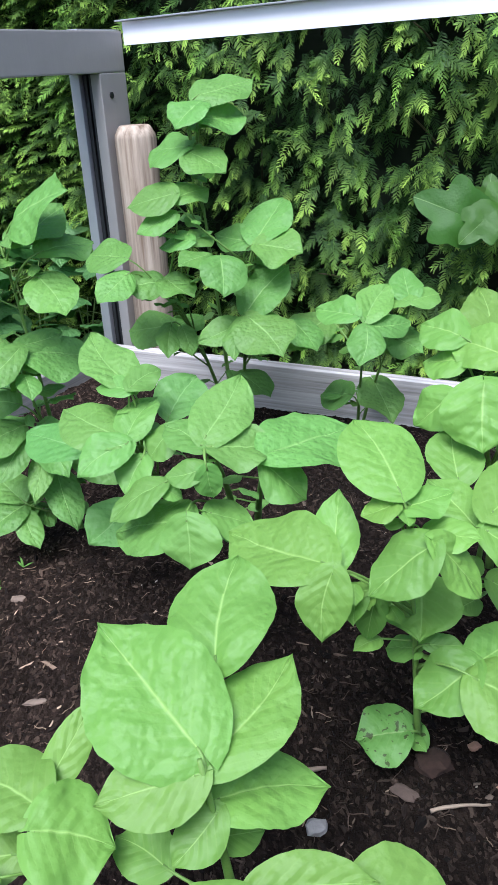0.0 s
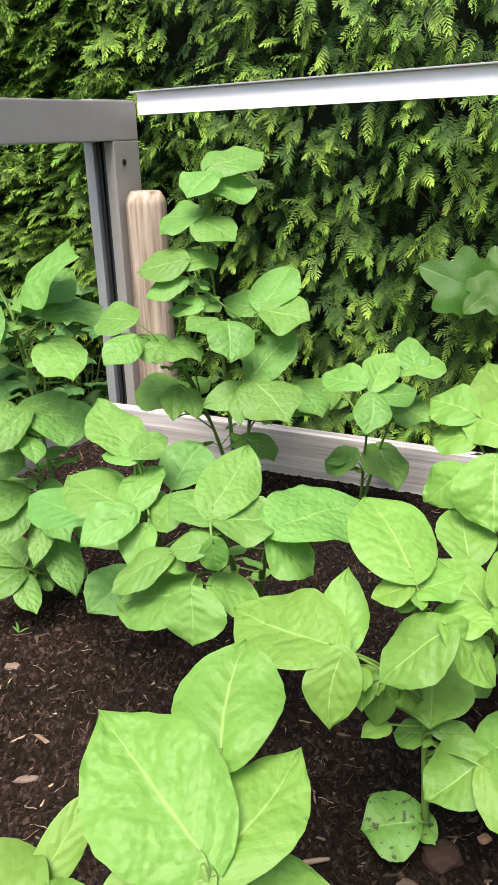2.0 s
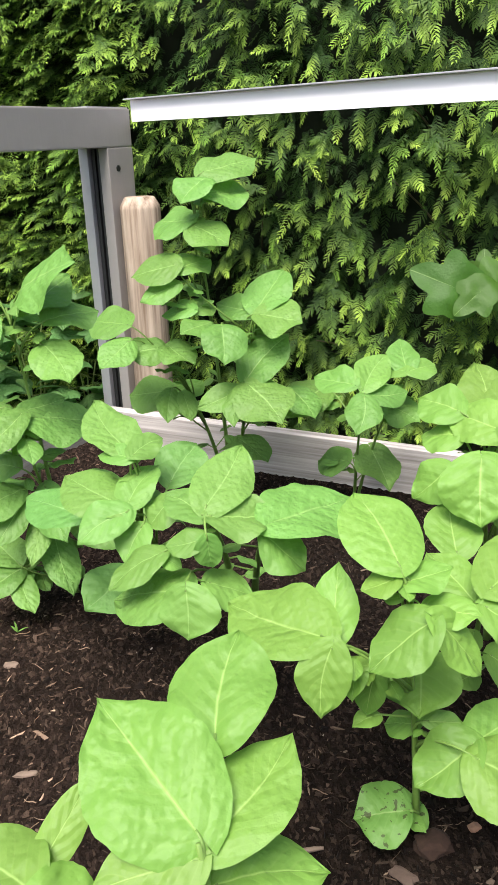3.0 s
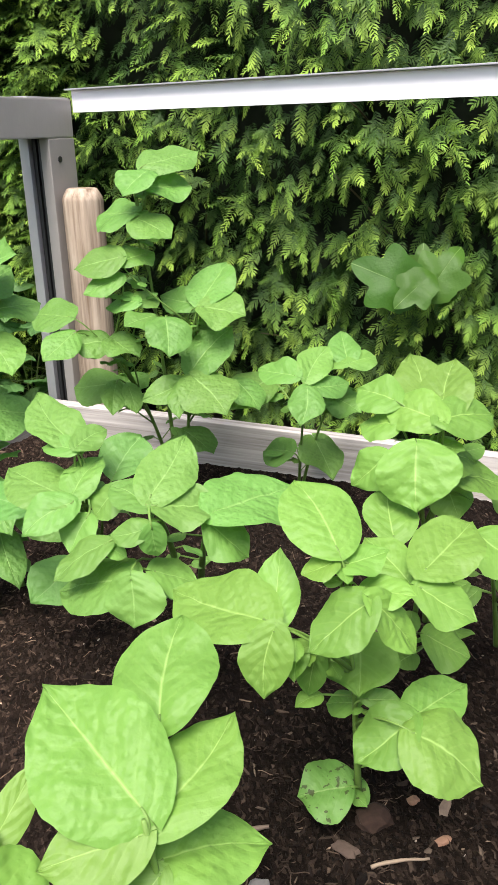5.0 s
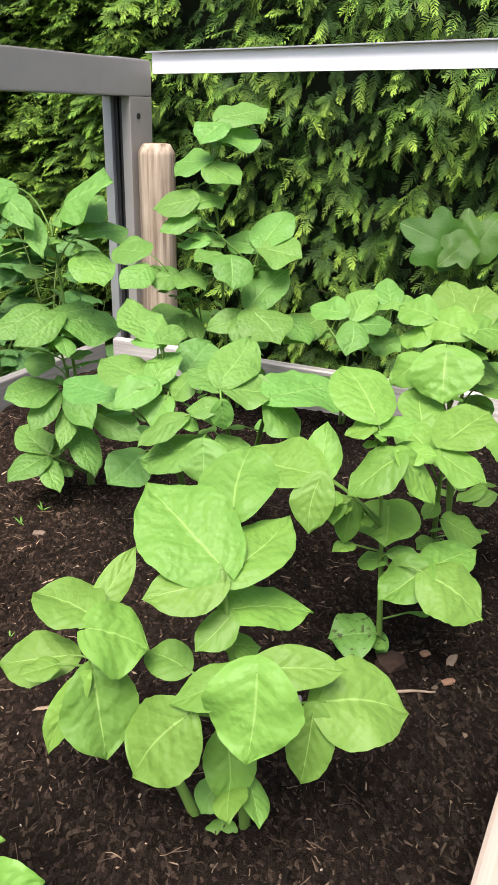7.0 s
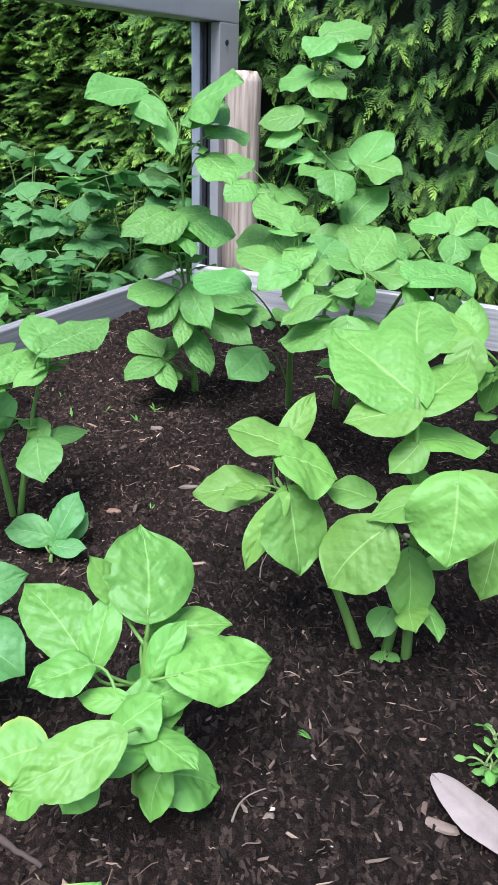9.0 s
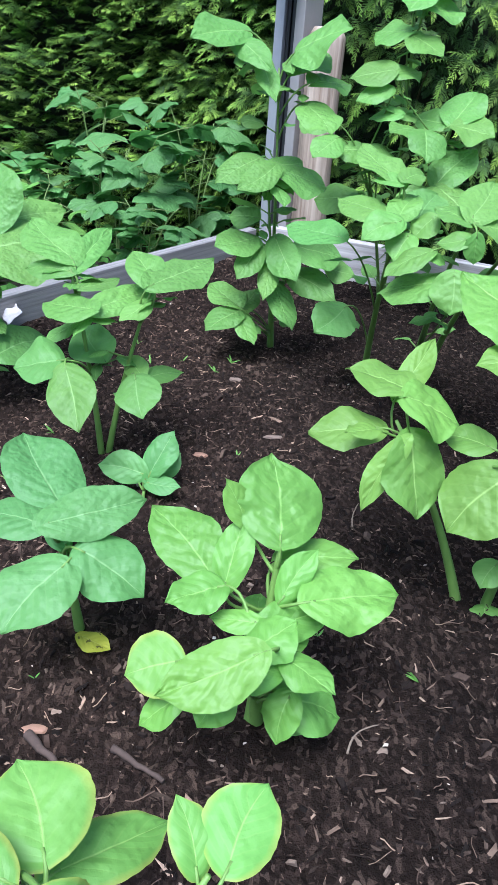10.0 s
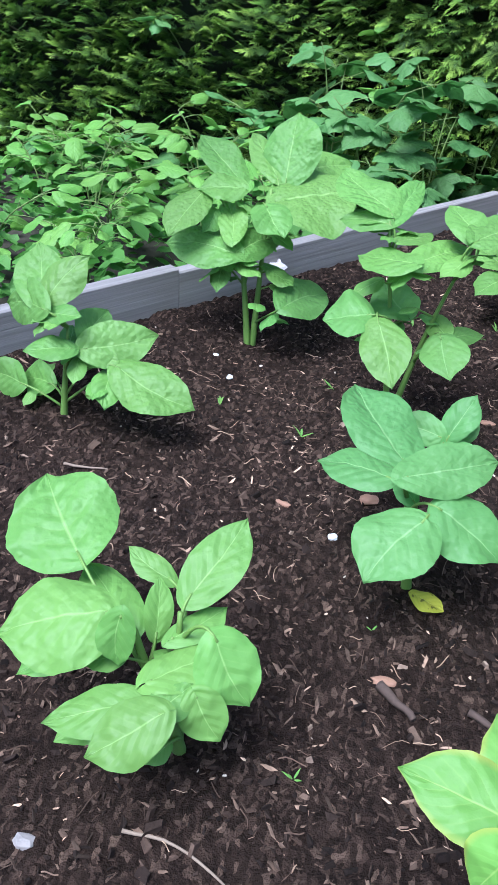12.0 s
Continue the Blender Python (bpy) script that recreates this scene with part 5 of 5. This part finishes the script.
hedge_sprig(-1.37, 2.82, 0.26, 0.05, "weedlight", "small yellow-green shoot before the hedge", [(190, 5, 1.0), (10, 10, 0.8)])
weed_plant("chickweed", 0.053, 0.410, 0.060, 0.045, 34, 0.016, "weedlight", "low bright green chickweed seedling on the soil", "weed", 41, False, 0.0)


# ---- small things on the soil ----
def chip(name, x, y, lx, ly, lz, turn, material, label, category, seed, bend=0.0, tilt=0.0):
    """An irregular flat splinter lying on the soil."""
    bm = bmesh.new()
    bmesh.ops.create_icosphere(bm, subdivisions=2, radius=1.0)
    for v in bm.verts:
        k = 1 + 0.35 * noise.noise(v.co * 1.7 + Vector((seed, 0, 0)))
        s = max(abs(v.co.x), abs(v.co.y), abs(v.co.z)) ** 0.6
        v.co = Vector((v.co.x * lx / 2 / s * k, v.co.y * ly / 2 / s * k, v.co.z * lz / 2 * k + bend * (v.co.x ** 2)))
    ob = part(name, bm, material, smooth=False)
    ob.matrix_world = Matrix.Translation((x, y, soil_height((x, y)) + lz * 0.35)) @ Matrix.Rotation(radians(turn), 4, 'Z') @ Matrix.Rotation(radians(tilt), 4, 'X')
    return tagged(ob, label, category)


def stick(x, y, length, rad, turn, material, label, bend, seed):
    bm = bmesh.new()
    n = 8
    r = random.Random(seed)
    pts, rr = [], []
    for i in range(n + 1):
        t = i / n
        q = Matrix.Rotation(radians(turn), 3, 'Z') @ Vector(((t - 0.5) * length, bend * math.sin(math.pi * t) + r.uniform(-1, 1) * rad * 0.3, 0))
        q += Vector((x, y, 0))
        q.z = soil_height(q) + rad * 1.0 + 0.002
        pts.append(q)
        rr.append(rad * (1.1 - 0.5 * t) * r.uniform(0.85, 1.1))
    o = Vector((x, y, 0))
    tube(bm, [p - o for p in pts], rr, 7)
    ob = part("stick", bm, material, smooth=True)
    ob.location = o
    return tagged(ob, label, "stick")


chip("wood_chip", 0.261, 0.888, 0.016, 0.011, 0.007, 20, CHIP_ORANGE, "small orange wood chip on the soil", "wood chip", 1)
chip("wood_chip", 0.298, 0.876, 0.030, 0.012, 0.008, 55, CHIP_TAN, "brown wood chip on the soil", "wood chip", 2)
chip("wood_chip", 0.280, 0.828, 0.022, 0.010, 0.006, 20, CHIP_ORANGE, "small orange wood chip on the soil", "wood chip", 3)
chip("wood_chip", 0.440, 0.985, 0.030, 0.014, 0.008, -25, CHIP_TAN, "tan wood chip on the soil", "wood chip", 4)
chip("bark_chip", 0.163, 0.827, 0.030, 0.018, 0.006, -35, STICK_BROWN, "brown flake of bark on the soil", "bark", 5)
chip("bark_chip", 0.205, 0.864, 0.044, 0.034, 0.022, 10, CLOD, "crumbly reddish brown bark lump", "bark", 6)
stick(0.221, 0.802, 0.070, 0.0026, 5, STRAW, "dry pale straw stick lying on the soil", 0.002, 7)
stick(0.055, 0.865, 0.045, 0.004, 10, CHIP_TAN, "short tan stick lying on the soil", 0.0, 8)
chip("stone", 0.058, 0.79, 0.024, 0.020, 0.014, 0, STONE_GREY, "flat grey stone on the soil", "stone", 9)
chip("wood_chip", -0.385, 1.236, 0.022, 0.016, 0.006, 0, CHIP_TAN, "tan wood chip on the soil", "wood chip", 10)
chip("wood_chip", -0.305, 1.004, 0.030, 0.010, 0.006, 5, CHIP_TAN, "tan wood splinter on the soil", "wood chip", 11)
chip("wood_chip", -0.417, 0.916, 0.022, 0.012, 0.006, -10, CHIP_ORANGE, "small orange wood chip on the soil", "wood chip", 12)
chip("wood_chip", -0.511, 0.357, 0.022, 0.011, 0.006, 5, CHIP_ORANGE, "small orange wood chip on the soil", "wood chip", 13)
chip("wood_chip", -0.563, 0.645, 0.024, 0.018, 0.010, 20, CHIP_ORANGE, "reddish wood chip on the soil", "wood chip", 14)
chip("stone", -0.594, 0.550, 0.011, 0.009, 0.008, 0, STONE_WHITE, "small white stone on the soil", "stone", 15)
stick(-0.497, 0.334, 0.045, 0.0050, -40, STICK_BROWN, "short dark brown twig on the soil", 0.0, 16)
stick(-0.407, 0.325, 0.060, 0.0035, -30, STICK_BROWN, "flat brown splinter lying on the soil", 0.0, 17)
stick(-0.640, 0.134, 0.085, 0.0015, -10, STRAW, "thin pale root lying on the soil", 0.006, 18)
stick(-0.200, 0.375, 0.050, 0.0011, 50, STRAW, "thin pale curved root on the soil", 0.008, 19)
stick(-0.18, 0.78, 0.075, 0.0011, 80, STRAW, "thin straw lying on the soil", 0.004, 20)
stick(-0.93, 0.60, 0.06, 0.0018, 5, STRAW, "pale stick on the soil", 0.0, 21)
chip("wood_chip", -0.665, 0.605, 0.020, 0.008, 0.005, -20, CHIP_ORANGE, "small orange wood chip on the soil", "wood chip", 22)
chip("stone", -0.83, 0.93, 0.010, 0.009, 0.007, 0, STONE_WHITE, "small white stone on the soil", "stone", 23)
chip("stone", -0.87, 0.98, 0.009, 0.007, 0.006, 0, STONE_WHITE, "small white stone on the soil", "stone", 24)
chip("wood_chip", -0.02, 0.36, 0.03, 0.012, 0.006, -20, CHIP_TAN, "tan wood chip on the soil", "wood chip", 25)
chip("stone", -0.748, 0.115, 0.016, 0.012, 0.006, 0, STONE_GREY, "greyish stone flake on the soil", "stone", 26)


def white_scrap():
    bm = bmesh.new()
    bmesh.ops.create_grid(bm, x_segments=14, y_segments=7, size=0.5)
    for v in bm.verts:
        x, y = v.co.x * 0.075, v.co.y * 0.036
        v.co = Vector((x, y * (1 + 0.4 * noise.noise(Vector((x * 40, 0, 5)))), 0.014 * noise.noise(Vector((x * 45, y * 60, 1.0))) + 0.006 * math.cos(y * 60) + 0.012))
    ext = bmesh.ops.extrude_face_region(bm, geom=list(bm.faces))
    for v in [g for g in ext["geom"] if isinstance(g, bmesh.types.BMVert)]:
        v.co.z += 0.0012
    ob = part("paper_scrap", bm, PAPER, smooth=True)
    ob.matrix_world = pose(-0.850, 1.335, soil_height((-0.850, 1.335)) + 0.012, 28, 0, -58)
    tagged(ob, "crumpled white scrap lying on the soil by the board", "scrap")


white_scrap()


def seedling(x, y, tall, seed):
    r = random.Random(seed)
    root = empty("seedling", Matrix.Translation((x, y, soil_height((x, y)))))
    tagged(root, "tiny green grass seedling sprouting from the soil", "seedling", "seedlings on the soil")
    for k in range(r.randint(2, 4)):
        a = r.uniform(0, 360)
        bm = bmesh.new()
        leaf_blade(bm, 0.62 * tall * r.uniform(0.7, 1.1), tall * 0.13, seed * 7 + k, 0.8, 0.2, "blade")
        ob = part("blade", bm, LEAF["weedlight"], root, smooth=True)
        ob.matrix_basis = leaf_turn(a, r.uniform(35, 70), 0)


for i, (x, y, h) in enumerate([(-0.68, 0.79, 0.03), (-0.817, 0.831, 0.028), (-0.57, 0.226, 0.016), (-0.66, 0.95, 0.035), (-0.50, 1.32, 0.03), (-0.43, 1.28, 0.035), (-0.56, 1.28, 0.03), (-0.36, 0.93, 0.02),
                                (-0.135, 0.46, 0.025), (-0.40, 1.33, 0.03), (-0.60, 1.36, 0.03), (-0.53, 0.42, 0.012), (0.015, 0.47, 0.015), (-0.24, 0.52, 0.02)]):
    seedling(x, y, h, 60 + i)


# ---- crumbs and bark over the soil ----
def litter(name, count, smin, smax, flat, long_, material, label, seed):
    r = np.random.default_rng(seed)
    vs, fs = [], []
    cube = np.array([(-1, -0.3, -1), (0.7, -1, -1), (1, 0.2, -1), (-0.5, 0.9, -1), (-0.8, -0.3, 1), (0.5, -0.7, 1), (0.8, 0.2, 1), (-0.4, 0.6, 1)], float)
    cf = [(0, 3, 2, 1), (4, 5, 6, 7), (0, 1, 5, 4), (1, 2, 6, 5), (2, 3, 7, 6), (3, 0, 4, 7)]
    for _ in range(count):
        a, b = r.uniform(0.01, BED_WIDE - 0.01), r.uniform(0.01, BED_LONG - 0.3)
        p = in_bed(a, b)
        if noise.noise(Vector((p.x * 7, p.y * 7, seed))) < r.uniform(-0.7, 0.2) - 0.15:
            continue
        s = smin + (smax - smin) * r.random() ** 3
        dims = np.array([s * r.uniform(1, long_), s * r.uniform(0.35, 0.8), s * r.uniform(0.3, 1.0) * flat]) / 2
        c = cube * dims * r.uniform(0.6, 1.3, (8, 3))
        e = Euler((r.normal(0, 0.35), r.normal(0, 0.35), r.uniform(0, 6.28)))
        R = np.array(e.to_matrix())
        z = soil_height(p) + dims[2] * 0.5
        k = len(vs)
        vs.extend((c @ R.T + np.array([p.x, p.y, z])).tolist())
        fs.extend([tuple(k + i for i in f) for f in cf])
    me = bpy.data.meshes.new(name)
    me.from_pydata(vs, [], fs)
    me.materials.append(material)
    ob = new(name, me)
    tagged(ob, label, "litter", kind="stuff")


def fibres(count, seed):
    """Thin pale root fibres and straws lying over the soil."""
    r = np.random.default_rng(seed)
    vs, fs = [], []
    for _ in range(count):
        p = in_bed(r.uniform(0.02, BED_WIDE - 0.02), r.uniform(0.02, BED_LONG - 0.4))
        ln, th, a, bend = r.uniform(0.006, 0.026), r.uniform(0.00025, 0.0006), r.uniform(0, 6.28), r.normal(0, 0.25)
        k = len(vs)
        n = 4
        for i in range(n + 1):
            t = i / n - 0.5
            x, y = t * ln, bend * t * t * ln
            q = Vector((p.x + x * math.cos(a) - y * math.sin(a), p.y + x * math.sin(a) + y * math.cos(a), 0))
            z = soil_height(q) + 0.0035 + 0.002 * math.sin(5 * t)
            dx, dy = -math.sin(a) * th, math.cos(a) * th
            vs += [(q.x - dx, q.y - dy, z - th), (q.x + dx, q.y + dy, z - th), (q.x, q.y, z + th)]
        for i in range(n):
            b = k + 3 * i
            fs += [(b, b + 1, b + 4, b + 3), (b + 1, b + 2, b + 5, b + 4), (b + 2, b, b + 3, b + 5)]
    me = bpy.data.meshes.new("root_fibres")
    me.from_pydata(vs, [], fs)
    me.materials.append(FIBRE)
    tagged(new("root_fibres", me), "thin pale root fibres and straws on the soil", "litter", kind="stuff")


GRIT = litter_material("pale_grit", [(0.0, (0.16, 0.14, 0.12)), (0.7, (0.34, 0.32, 0.29)), (1.0, (0.55, 0.54, 0.52))], 1.2)
FIBRE = litter_material("root_fibre", [(0.0, (0.035, 0.026, 0.021)), (0.6, (0.085, 0.064, 0.052)), (1.0, (0.22, 0.175, 0.135))])
fibres(1900, 12)
litter("soil_crumbs", 30000, 0.002, 0.0085, 0.9, 1.6, CRUMB, "fine dark crumbs of soil strewn over the bed", 3)
litter("soil_clods", 4200, 0.006, 0.017, 0.75, 1.4, CRUMB, "dark uneven clods of soil over the bed", 8)
litter("bark_chips", 2600, 0.005, 0.015, 0.22, 2.6, BARK, "larger flat bark chips lying on the soil", 6)
litter("bark_litter", 24000, 0.002, 0.0075, 0.25, 4.2, BARK, "brown bark shreds and chips mixed into the soil", 4)
litter("grit", 520, 0.002, 0.0055, 0.8, 1.3, GRIT, "small pale grit scattered over the soil", 9)
